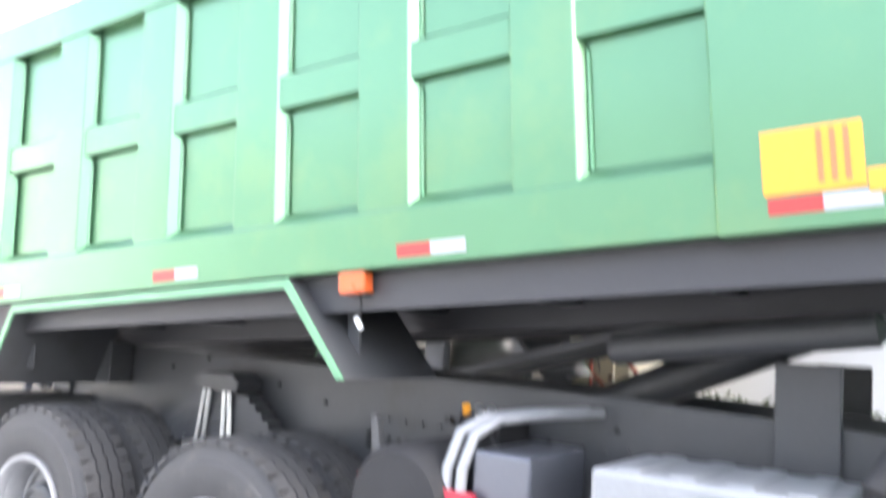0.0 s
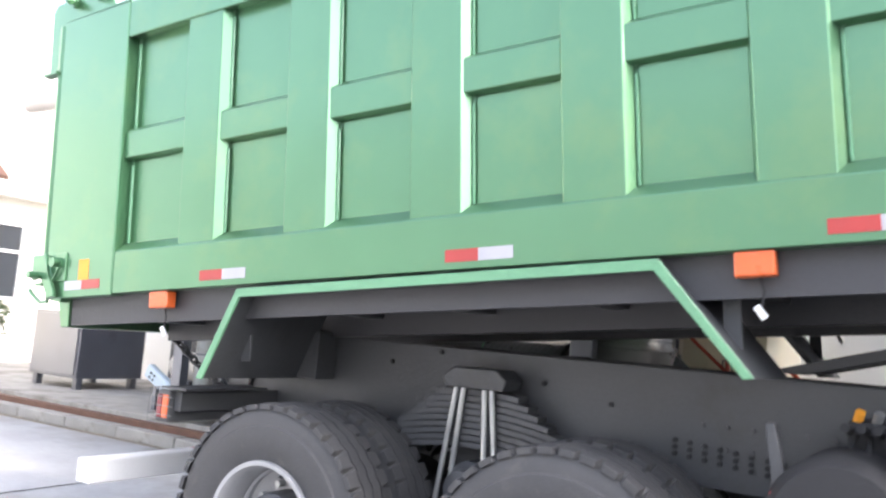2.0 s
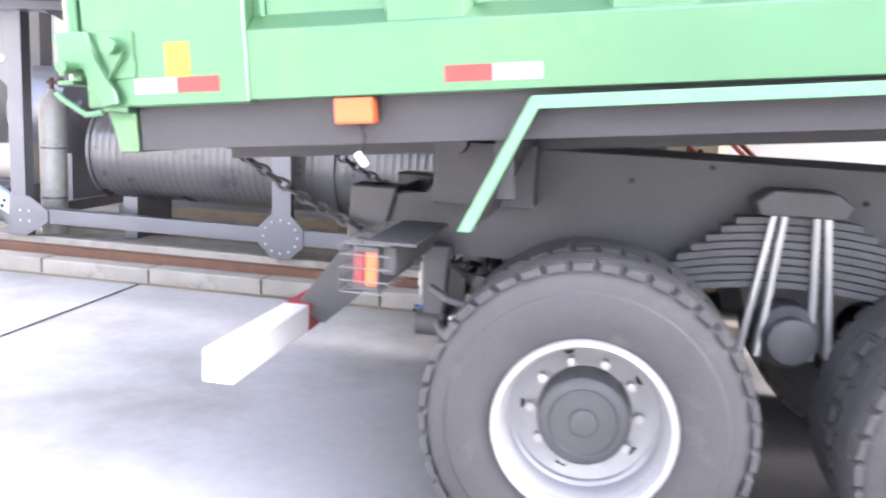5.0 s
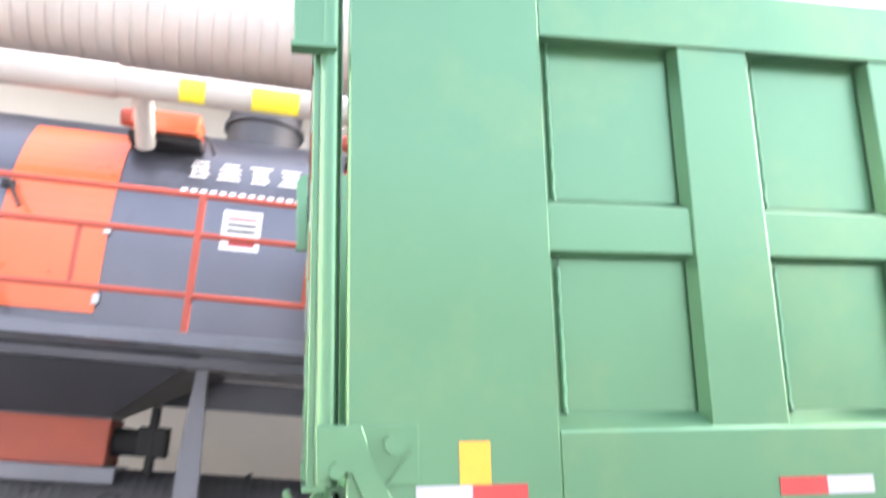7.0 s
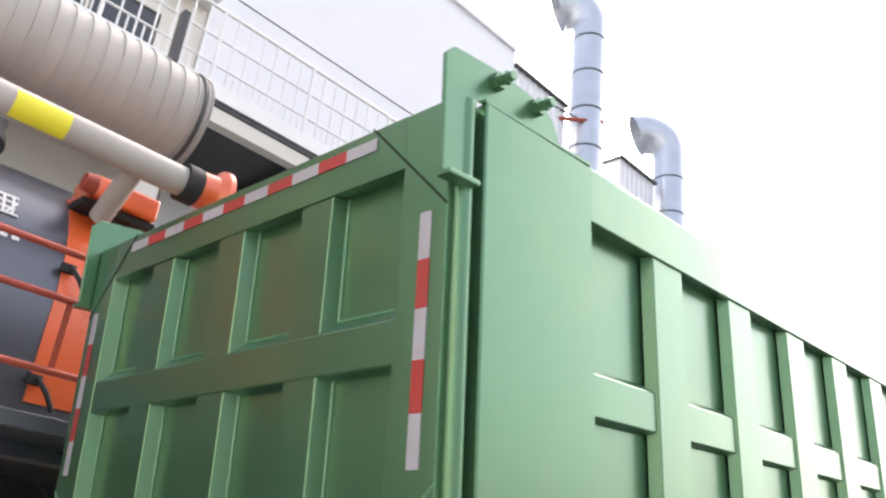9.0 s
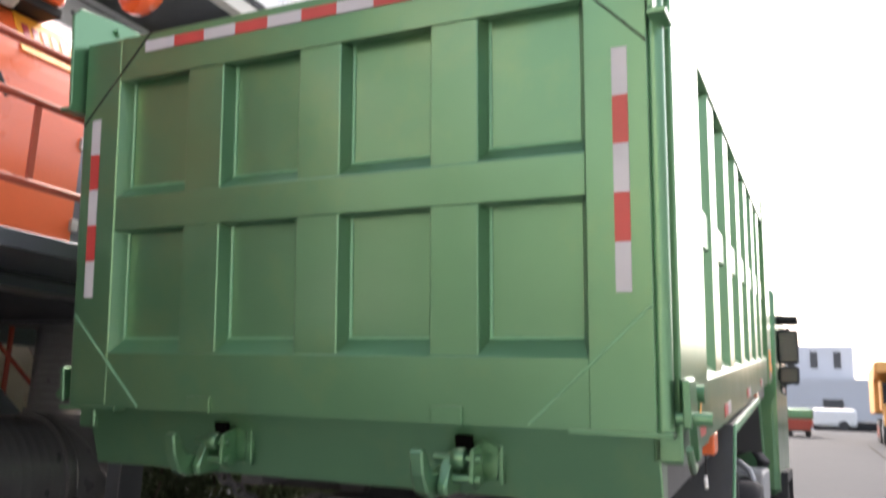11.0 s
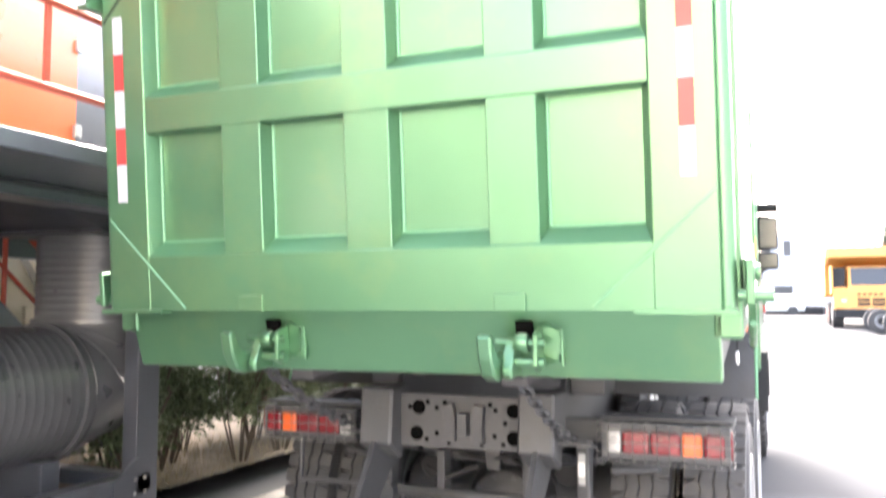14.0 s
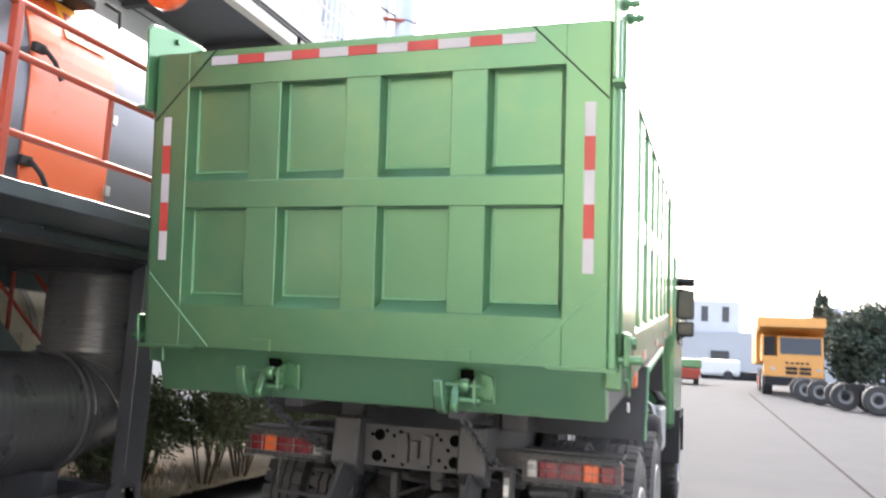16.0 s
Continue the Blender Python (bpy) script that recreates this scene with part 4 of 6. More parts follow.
vv = [[b.verts.new((-3.14 - 6 * i / n, -3.55 + 14 * j / n, 0.20 + 0.05 * noise.noise((i * 0.6, j * 0.9, 0)))) for j in range(n + 1)] for i in range(n + 1)]
for i in range(n):
    for j in range(n):
        b.faces.new((vv[i][j], vv[i + 1][j], vv[i + 1][j + 1], vv[i][j + 1]))
solid("soil_bed", b, SOIL, "bare dry soil under the plant", "soil", kind="structure", smooth=True)
b = B()
box(b, -2.31, -2.25, -15, 9, 0.0, 0.004)
solid("dirt_line", b, SOIL, "thin line of dirt along the kerb", "dirt", kind="stuff")
# expansion joints of the yard
for p, q in (((-2.25, -2.06), (9.0, -1.75)), ((-2.25, 4.05), (9.0, 4.7)), ((3.98, -6.0), (3.72, 9.0))):
    b = B()
    d = (Vector(q) - Vector(p)).normalized()
    w = Vector((-d.y, d.x)) * 0.012
    vs = [b.verts.new((*(Vector(c) + k), 0.004)) for c, k in ((p, w), (p, -w), (q, -w), (q, w))]
    b.faces.new(vs)
    solid("expansion_joint", b, SEAM, "dark tar joint between yard slabs", "joint", kind="structure")
b = B()
vs = [b.verts.new(p) for p in ((3.69, 9.0, 0.004), (3.75, 9.0, 0.004), (3.18, 42, ground_z(42) + 0.006), (3.09, 42, ground_z(42) + 0.006))]
b.faces.new(vs)
solid("expansion_joint", b, SEAM, "dark tar joint along the yard road", "joint", kind="structure")
# bottle and plastic film by the kerb
bt = thing("drink_bottle", "dark plastic drink bottle with blue wrapper by the kerb", "bottle")
b = B()
lathe(b, (-2.27, 0.28, 0.036), (0.25, 1, 0), [(0, 0.02), (0.008, 0.032), (0.16, 0.033), (0.185, 0.02), (0.20, 0.013), (0.215, 0.013), (0.215, 0.0)], 16)
part("bottle_body", b, GLASS, bt, smooth=True)
b = B()
lathe(b, (-2.258, 0.33, 0.036), (0.25, 1, 0), [(0, 0.0338), (0.075, 0.0342)], 16)
BLUE = material("blue_wrapper", (0.03, 0.10, 0.42), 0.4)
part("bottle_wrapper", b, BLUE, bt, smooth=True)
FILM = material("clear_film", (0.75, 0.75, 0.75), 0.25, trans=0.6, vary=0.05)
b = B()
fv = [[b.verts.new((-2.27 + 0.16 * i / 8 + 0.05 * noise.noise((i, j, 3)), 0.50 + 0.36 * j / 12, 0.006 + 0.07 * abs(noise.noise((i * 0.7, j * 0.8, 9.1))))) for j in range(13)] for i in range(9)]
for i in range(8):
    for j in range(12):
        b.faces.new((fv[i][j], fv[i + 1][j], fv[i + 1][j + 1], fv[i][j + 1]))
solid("plastic_film", b, FILM, "crumpled clear plastic film lying by the kerb", "plastic film")

# ---------------------------------------------------------------- the plant beside the yard
frame_ob = thing("base_structure", "blue-grey bolted steel base frame of the plant", "steel frame")
FX0, FX1 = -2.70, -2.58
part("base_beam", box(B(), FX0, FX1, -3.40, 1.60, 0.385, 0.515, 0.004), DARKSTEEL, frame_ob)
part("base_beam", box(B(), -4.35, -4.23, -3.25, 1.60, 0.385, 0.515, 0.004), DARKSTEEL, frame_ob)
for y0, y1 in ((-3.50, -3.35), (1.46, 1.66)):
    b = B()
    box(b, FX0, FX1, y0, y1, 0.26, 2.23, 0.004)
    part("post", b, DARKSTEEL, frame_ob)
    part("post", box(B(), -4.35, -4.23, y0, y1, 0.21, 2.23, 0.004), DARKSTEEL, frame_ob)
    part("cross_beam", box(B(), -4.23, FX0, y0 + 0.04, y1 - 0.04, 0.40, 0.50), DARKSTEEL, frame_ob)
    ym = (y0 + y1) / 2
    s = 1 if ym < 0 else -1
    b = B()
    prism(b, [(ym - 0.1, 0.27), (ym + s * 0.08, 0.27), (ym + s * 0.30, 0.40), (ym + s * 0.30, 0.50), (ym + s * 0.12, 0.62), (ym - 0.08, 0.62)], "x", FX1, FX1 + 0.012)
    pl = part("gusset_plate", b, DARKSTEEL, frame_ob)
    for k in range(4):
        bb = B()
        cyl(bb, (FX1 + 0.012, ym + s * (0.03 + 0.09 * (k % 2)), 0.40 + 0.09 * (k // 2)), (FX1 + 0.022, ym + s * (0.03 + 0.09 * (k % 2)), 0.40 + 0.09 * (k // 2)), 0.012, seg=6)
        part("bolt", bb, GREY_LIGHT, pl)
b = B()
yo, zo = -0.95, 0.45
prism(b, [(yo + 0.21 * math.cos(math.pi / 8 + k * math.pi / 4), zo + 0.20 * math.sin(math.pi / 8 + k * math.pi / 4)) for k in range(8)], "x", FX1, FX1 + 0.014)
pl = part("octagon_plate", b, DARKSTEEL, frame_ob)
for k in range(12):
    a = k * math.pi / 6
    bb = B()
    cyl(bb, (FX1 + 0.014, yo + 0.15 * math.cos(a), zo + 0.14 * math.sin(a)), (FX1 + 0.024, yo + 0.15 * math.cos(a), zo + 0.14 * math.sin(a)), 0.011, seg=6)
    part("bolt", bb, GREY_LIGHT, pl)
part("post", prism(B(), [(yo - 0.085, 0.5), (yo + 0.085, 0.5), (yo + 0.06, 1.5), (yo + 0.02, 2.25), (yo - 0.06, 2.25), (yo - 0.10, 1.5)], "x", FX0 + 0.04, FX1, bev=0.004), DARKSTEEL, frame_ob)
# gusset with round holes at the rear post's head
b = B()
prism(b, [(-3.50, 1.55), (-3.42, 2.23), (-4.2, 2.27), (-4.0, 2.0)], "x", FX0, FX1 - 0.02, bev=0.004)
hp = part("holed_gusset", b, DARKSTEEL, frame_ob)
for y, z in ((-3.76, 2.20), (-3.60, 2.20), (-3.76, 2.08), (-3.60, 2.06), (-3.62, 1.93), (-3.56, 1.80)):
    bb = B()
    cyl(bb, (FX1 - 0.022, y, z), (FX1 - 0.014, y, z), 0.032, seg=16)
    part("hole_disc", bb, PLASTER, hp)

deck = thing("walkway", "blue-grey steel walkway deck around the drum", "walkway")
part("deck_plate", box(B(), -2.62, -1.52, -4.2, 5.5, 2.285, 2.305), DARKSTEEL, deck)
part("edge_channel", prism(B(), [(-1.44, 2.235), (-1.52, 2.235), (-1.52, 2.31), (-1.44, 2.315)], "y", -4.2, 5.5, bev=0.004), DARKSTEEL, deck)
part("girder", box(B(), -2.62, -2.36, -4.2, 5.5, 2.20, 2.284, 0.006), DARKSTEEL, deck)
part("girder", box(B(), -4.6, -4.4, -4.2, 5.5, 2.02, 2.284, 0.006), DARKSTEEL, deck)
rail = thing("guard_rail", "red-brown painted tubular guard rail", "railing")
for z in (3.165, 2.915, 2.54):
    b = B()
    tube(b, [(-1.5, -4.2, z), (-1.5, 5.4, z)], 0.019, 10)
    part("rail_tube", b, RAILRED, rail, smooth=True)
for y in (-4.2, -2.62, -0.97, 0.72, 2.4, 4.0, 5.4):
    part("rail_post", box(B(), -1.525, -1.48, y - 0.02, y + 0.02, 2.25, 3.165, 0.004), RAILRED, rail)
for y in (-3.3, -2.32, -1.65, -0.30, 0.05 + 1.4, 2.0, 3.0):
    part("rail_bar", box(B(), -1.51, -1.495, y - 0.014, y + 0.014, 2.54, 2.915), RAILRED, rail)

# drum housing with orange doors
drum = thing("dryer_drum", "blue-grey plant drum housing with orange inspection doors", "plant drum")
PROF = [(-2.30, 2.31), (-2.30, 3.10)] + [(-2.30 - 0.95 * (1 - math.cos(a)), 3.10 + 1.05 * math.sin(a)) for a in [math.pi / 2 * k / 20 for k in range(1, 21)]]
full = PROF + [(-4.6, 4.15), (-4.6, 2.31)]
dr = part("housing", prism(B(), full, "y", -4.0, 5.2), DARKSTEEL, drum, smooth=True)


def door(y0, y1, top):
    b = B()
    pts = [(x, z) for x, z in PROF if z <= top]
    pts[0] = (-2.30, 2.50)
    outer = [(x + 0.012, z + (0.008 if z > 3.1 else 0)) for x, z in pts]
    prism(b, pts + outer[::-1], "y", y0, y1)
    d = part("orange_door", b, ORANGE, drum, "orange hinged inspection door")
    for z in (2.60, 3.30):
        bb = B()
        box(bb, -2.29, -2.25, y0 - 0.03, y0 + 0.06, z, z + 0.06, 0.006)
        tube(bb, [(-2.25, y0 + 0.03, z + 0.04), (-2.20, y0 + 0.08, z - 0.04), (-2.19, y0 + 0.14, z - 0.14)], 0.016, 8)
        part("door_latch", bb, BLACK, d)
    for z in (2.56, 3.05):
        part("door_hinge", box(B(), -2.292, -2.265, y1 - 0.02, y1 + 0.025, z, z + 0.07, 0.004), GREY_LIGHT, d)
    return d


door(-2.39, -1.69, 3.90)
door(-0.116, 0.60, 3.90)
door(2.2, 2.9, 3.90)
b = B()
box(b, -2.297, -2.292, -0.935, -0.665, 3.03, 3.32)
sg2 = part("warning_sign", b, WHITE, drum, "white warning sign with red print")
part("sign_band", box(B(), -2.291, -2.288, -0.88, -0.70, 3.06, 3.12), TAPE_R, sg2)
for k in range(3):
    part("sign_print", box(B(), -2.291, -2.288, -0.90, -0.70, 3.16 + 0.045 * k, 3.18 + 0.045 * k), TAPE_R if k == 2 else SEAM, sg2)


def on_drum(y, z):
    """Pose on the housing's curved flank: local x along the drum, y up the curve, z out."""
    k = math.asin((z - 3.10) / 1.05)
    up = Vector((-0.95 * math.sin(k), 0, 1.05 * math.cos(k))).normalized()
    along = Vector((0, 1, 0))
    m = Matrix((along, up, along.cross(up))).transposed().to_4x4()
    m.translation = (-2.30 - 0.95 * (1 - math.cos(k)), y, z)
    return m


# painted writing that cannot be read: strokes and a row of short bars
rnd = random.Random(4)
for k in range(4):
    m = on_drum(-1.165 + 0.218 * k, 3.645)
    for j in range(4):
        w = rnd.uniform(0.05, 0.085)
        part("painted_bar", box(B(), -w, w, -0.085 + 0.052 * j, -0.068 + 0.052 * j, 0.002, 0.006, m=m), WHITE, drum)
    for u in (-0.045 + 0.02 * (k % 2), 0.03):
        part("painted_bar", box(B(), u, u + 0.018, -0.088, rnd.uniform(0.03, 0.09), 0.0065, 0.009, m=m), WHITE, drum)
    part("painted_bar", box(B(), -0.008, 0.008, -0.06, 0.06, 0.0095, 0.011, m=m @ pose(0.035, -0.02, 0, 0, 0, 40 - 70 * (k % 2))), WHITE, drum)
for k in range(13):
    part("painted_bar", box(B(), -0.022, 0.022, -0.03, 0.03, 0.002, 0.005, m=on_drum(-1.24 + 0.068 * k, 3.44)), WHITE, drum)
notice = part("notice_plate", box(B(), -0.19, 0.19, -0.15, 0.15, 0.013, 0.018, m=on_drum(0.37, 3.64)), YELLOW, drum, "yellow notice plate with unreadable red print")
for k in range(5):
    part("notice_print", box(B(), -0.15 + 0.065 * k, -0.105 + 0.065 * k, -0.02, 0.075, 0.0185, 0.021, m=on_drum(0.37, 3.64)), RED, notice)
    part("notice_print", box(B(), -0.15 + 0.065 * k, -0.11 + 0.065 * k, -0.10, -0.06, 0.0185, 0.021, m=on_drum(0.37, 3.64)), RAILRED, notice)
part("panel_joint", box(B(), -2.298, -2.294, -3.0, -2.985, 2.33, 3.10), SEAM, drum)

hop = thing("hopper", "dark steel discharge hopper under the drum", "hopper", group="hoppers")


def frustum(b, a0, a1):
    lo = [b.verts.new(p) for p in a0]
    hi = [b.verts.new(p) for p in a1]
    b.faces.new(lo[::-1])
    b.faces.new(hi)
    for i in range(4):
        b.faces.new((lo[i], lo[(i + 1) % 4], hi[(i + 1) % 4], hi[i]))
    return b


def quad(x0, x1, y0, y1, z):
    return [(x0, y0, z), (x1, y0, z), (x1, y1, z), (x0, y1, z)]


part("hopper_body", frustum(B(), quad(-3.25, -2.80, -2.4, -1.6, 1.84), quad(-4.2, -2.34, -3.15, -0.95, 2.283)), PLANTDARK, hop)
part("hopper_neck", box(B(), -3.25, -2.85, -2.42, -1.58, 1.83, 1.90, 0.004), DARKSTEEL, hop)
part("discharge_box", box(B(), -3.3, -2.86, -2.38, -1.58, 1.50, 1.83, 0.008), BRICK, hop, "orange discharge box")
part("saddle", box(B(), -3.32, -2.84, -2.40, -1.50, 1.38, 1.498, 0.006), DARKSTEEL, hop)
b = B()
cyl(b, (-3.05, -1.58, 1.68), (-3.05, -1.40, 1.68), 0.10, seg=18)
box(b, -3.15, -2.95, -1.40, -1.20, 1.58, 1.80, 0.01)
cyl(b, (-2.98, -1.3, 1.45), (-2.98, -1.3, 1.95), 0.035, seg=12)
part("drive_motor", b, BLACK, hop)
hop2 = thing("hopper", "dark steel hopper over the vertical duct", "hopper", group="hoppers")
part("hopper_body", frustum(B(), quad(-3.66, -2.74, 1.27, 2.19, 2.13), quad(-4.2, -2.37, 0.2, 3.4, 2.283)), PLANTDARK, hop2)
for z0, z1, q in ((2.10, 2.13, quad(-3.70, -2.70, 1.23, 2.23, 0)), (2.255, 2.282, quad(-4.23, -2.34, 0.17, 3.43, 0))):
    bb = B()
    prism(bb, [p[:2] for p in q], "z", z0, z1, bev=0.003)
    part("hopper_flange", bb, PLANTDARK, hop2)

duct = thing("spiral_duct", "black spiral-wound horizontal air duct", "duct")
prof = []
y = 0.0
while y < 4.10:
    prof += [(y, 0.44), (y + 0.048, 0.4392), (y + 0.054, 0.4412), (y + 0.063, 0.4412)]
    y += 0.068
b = B()
lathe(b, (-3.2, -2.85, 1.045), (0, 1, 0), prof, 40)
dp = part("duct_pipe", b, SPIRAL, duct, smooth=True)
b = B()
lathe(b, (-3.2, -2.87, 1.045), (0, 1, 0), [(0, 0.36), (0, 0.455), (0.03, 0.455), (0.03, 0.44)], 40)
part("duct_flange", b, SPIRAL, duct)
for yy in (-0.6, 0.35, 1.20):
    b = B()
    lathe(b, (-3.2, yy, 1.045), (0, 1, 0), [(0, 0.44), (0.0, 0.465), (0.035, 0.465), (0.035, 0.44)], 40)
    part("duct_collar", b, SPIRAL, duct, smooth=True)
# segmental elbow: flat gores about the inner corner, then the upright
b = B()
rings = []
for k in range(4):
    a = radians(30 * k)
    cy, cz = 1.29 + 0.445 * math.sin(a), 1.49 - 0.445 * math.cos(a)
    ring = []
    for i in range(40):
        u = 2 * math.pi * i / 40
        d = 0.44 * math.cos(u)
        ring.append((-3.2 + 0.44 * math.sin(u), cy + d * math.sin(a), cz - d * math.cos(a)))
    rings.append(ring)
vr = [[b.verts.new(p) for p in ring] for ring in rings]
for p, q in zip(vr, vr[1:]):
    for i in range(40):
        b.faces.new((p[i], p[(i + 1) % 40], q[(i + 1) % 40], q[i]))
part("duct_elbow", b, SPIRAL, duct, smooth=True)
for ring in rings:
    part("elbow_seam", tube(B(), ring + ring[:1], 0.009, 6), SPIRAL, duct, smooth=True)
prof = []
z = 0.0
while z < 0.62:
    prof += [(z, 0.43), (z + 0.034, 0.427), (z + 0.038, 0.434), (z + 0.046, 0.434)]
    z += 0.05
part("duct_riser", lathe(B(), (-3.2, 1.735, 1.49), (0, 0, 1), prof, 40), SPIRAL, duct, smooth=True)
part("duct_collar", lathe(B(), (-3.2, 1.735, 1.50), (0, 0, 1), [(0, 0.43), (0, 0.455), (0.03, 0.455), (0.03, 0.43)], 40), SPIRAL, duct, smooth=True)
for yy in (-2.6, -0.3, 1.0):
    part("duct_foot", box(B(), -3.5, -2.9, yy, yy + 0.14, 0.22, 0.64, 0.004), DARKSTEEL, duct)
b = B()
tube(b, [(-3.25, -3.0, 1.38), (-3.25, -3.02, 1.52), (-3.25, -2.98, 1.64), (-3.25, -2.88, 1.73), (-3.25, -2.74, 1.765), (-3.25, -2.36, 1.77)], 0.085, 16)
bp2 = thing("bent_pipe", "grey bent pipe joining the discharge box", "pipe")
part("pipe", b, DUCTGREY, bp2, smooth=True)

gc = thing("gas_cylinder", "worn grey-green gas cylinder strapped upright to the frame", "gas cylinder")
b = B()
lathe(b, (-2.86, -3.27, 0.26), (0, 0, 1), [(0, 0.10), (0.02, 0.115), (1.14, 0.115), (1.22, 0.09), (1.27, 0.045), (1.30, 0.035), (1.30, 0)], 28)
part("cylinder_body", b, CYLGREY, gc, smooth=True)
b = B()
cyl(b, (-2.86, -3.27, 1.56), (-2.86, -3.27, 1.66), 0.02, seg=10)
cyl(b, (-2.86, -3.31, 1.62), (-2.86, -3.19, 1.62), 0.018, seg=10)
cyl(b, (-2.86, -3.19, 1.62), (-2.86, -3.16, 1.62), 0.04, seg=12)
part("cylinder_valve", b, RUST, gc)
for z in (0.58, 1.03):
    b = B()
    lathe(b, (-2.86, -3.27, z), (0, 0, 1), [(0, 0.116), (0, 0.122), (0.018, 0.122), (0.018, 0.116)], 28, closed=True)
    part("strap", b, DARKSTEEL, gc)

cab2 = thing("control_cabinet", "blue-grey sheet-steel cabinet on low feet", "cabinet")
part("cabinet_body", box(B(), -4.7, -3.55, -7.9, -6.7, 0.42, 1.40, 0.01), DARKSTEEL, cab2)
part("cabinet_door", box(B(), -3.549, -3.53, -7.85, -6.75, 0.46, 1.36, 0.006), DARKSTEEL, cab2)
for x in (-4.6, -3.65):
    for y in (-7.8, -6.8):
        part("foot", box(B(), x - 0.05, x + 0.05, y - 0.05, y + 0.05, 0.258, 0.42), DARKSTEEL, cab2)
belt = thing("conveyor_head", "pale blue perforated conveyor guard on dark legs", "conveyor")
PALE = material("pale_blue_paint", (0.45, 0.55, 0.62), 0.45, vary=0.08)
M = pose(-3.0, -4.1, 0.60, -27, 0, 0)
part("guard_plate", box(B(), -0.05, 0.05, -0.36, 0.36, -0.09, 0.09, 0.03, m=M), PALE, belt)
for k in range(8):
    bb = B()
    yy, zz = (-0.24 if k < 4 else 0.18) + 0.07 * (k % 2), -0.04 + 0.06 * ((k % 4) // 2)
    cyl(bb, M @ Vector((0.05, yy, zz)), M @ Vector((0.056, yy, zz)), 0.018, seg=10)
    part("guard_hole", bb, BLACK, belt)
for y in (-4.35, -3.95):
    part("leg", box(B(), -3.1, -3.04, y, y + 0.06, 0.258, 0.62), DARKSTEEL, belt)
part("motor_cover", lathe(B(), (-3.45, -4.4, 0.82), (0, 1, 0), [(0, 0.0), (0.02, 0.18), (0.5, 0.2), (0.55, 0.1), (0.56, 0)], 24), DUCTGREY, belt, smooth=True)
part("motor_stand", box(B(), -3.6, -3.2, -4.35, -3.9, 0.258, 0.66, 0.01), DARKSTEEL, belt)
tk = thing("storage_tank", "blue-grey horizontal storage tank on a stand behind the frame", "tank")
part("tank_shell", lathe(B(), (-5.2, -5.35, 1.27), (0, 1, 0), [(0, 0.0), (0.03, 0.32), (0.1, 0.48), (0.2, 0.56), (0.85, 0.56), (0.95, 0.48), (1.02, 0.3), (1.05, 0)], 36), DARKSTEEL, tk, smooth=True)
part("tank_pipe", tube(B(), [(-5.1, -4.75, 1.80), (-5.08, -4.75, 2.0), (-5.05, -4.6, 2.10), (-5.05, -3.9, 2.10)], 0.05, 12), PLASTER, tk, smooth=True)
for y in (-5.15, -4.6):
    part("tank_cradle", box(B(), -5.55, -4.85, y, y + 0.1, 0.2, 0.82), DARKSTEEL, tk)
post = thing("steel_column", "grey steel column behind the plant frame", "column", group="plant columns")
part("column_shaft", box(B(), -5.62, -5.32, -3.88, -3.55, 0.2, 4.6, 0.01), GREY, post)
ct = thing("cream_tank", "cream painted horizontal tank with a hatch behind the duct", "tank")
part("tank_shell", lathe(B(), (-5.25, 1.75, 1.45), (0, 1, 0), [(0, 0.0), (0.02, 0.45), (0.08, 0.72), (0.15, 0.80), (0.95, 0.80), (1.02, 0.72), (1.08, 0.45), (1.1, 0)], 40), CREAM, ct, smooth=True)
part("tank_band", lathe(B(), (-5.25, 2.30, 1.45), (0, 1, 0), [(0, 0.80), (0, 0.815), (0.07, 0.815), (0.07, 0.80)], 40, closed=True), DUCTGREY, ct, smooth=True)
hatch = part("hatch", box(B(), -4.55, -4.43, 2.15, 2.55, 1.25, 1.62, 0.01), CREAM, ct)
for y in (2.17, 2.53):
    part("hatch_bolt", cyl(B(), (-4.43, y, 1.30), (-4.39, y, 1.30), 0.025, seg=8), RUST, hatch)
part("hatch_handle", tube(B(), [(-4.43, 2.3, 1.36), (-4.40, 2.31, 1.46), (-4.40, 2.39, 1.46), (-4.43, 2.4, 1.36)], 0.008, 6), GREY, hatch, smooth=True)
for y in (1.95, 2.5):
    part("tank_cradle", box(B(), -5.7, -4.8, y, y + 0.14, 0.2, 0.82), DARKSTEEL, ct)
col = thing("steel_column", "dark blue-grey steel column behind the plant", "column", group="plant columns")
part("column_shaft", box(B(), -6.04, -5.80, -7.4, -5.60, 0.2, 4.6, 0.01), PLANTDARK, col)

# ---------------------------------------------------------------- overhead ducts
big = thing("overhead_duct", "grey ribbed overhead air duct", "duct")
prof = []
y = 0.0
while y < 6.80:
    prof += [(y, 0.43), (y + 0.115, 0.43), (y + 0.118, 0.442), (y + 0.127, 0.442)]
    y += 0.13
part("duct_pipe", lathe(B(), (-3.2, -6.1, 5.17), (0, 1, 0), prof, 40), DUCTGREY, big, smooth=True)
part("duct_rim", lathe(B(), (-3.2, 0.70, 5.17), (0, 1, 0), [(0, 0.43), (0, 0.452), (0.03, 0.452), (0.03, 0.40)], 40), GREY, big, smooth=True)
part("duct_drop", lathe(B(), (-3.15, -0.80, 4.45), (0.05, 0, -1), [(0, 0.30), (0.15, 0.30), (0.16, 0.33), (0.20, 0.33), (0.21, 0.30), (0.62, 0.30)], 32), GREY, big, smooth=True)
for y in (-4.5, -2.2, 0.5):
    part("duct_hanger", box(B(), -3.25, -3.15, y, y + 0.06, 5.6, 6.2), GREY, big)
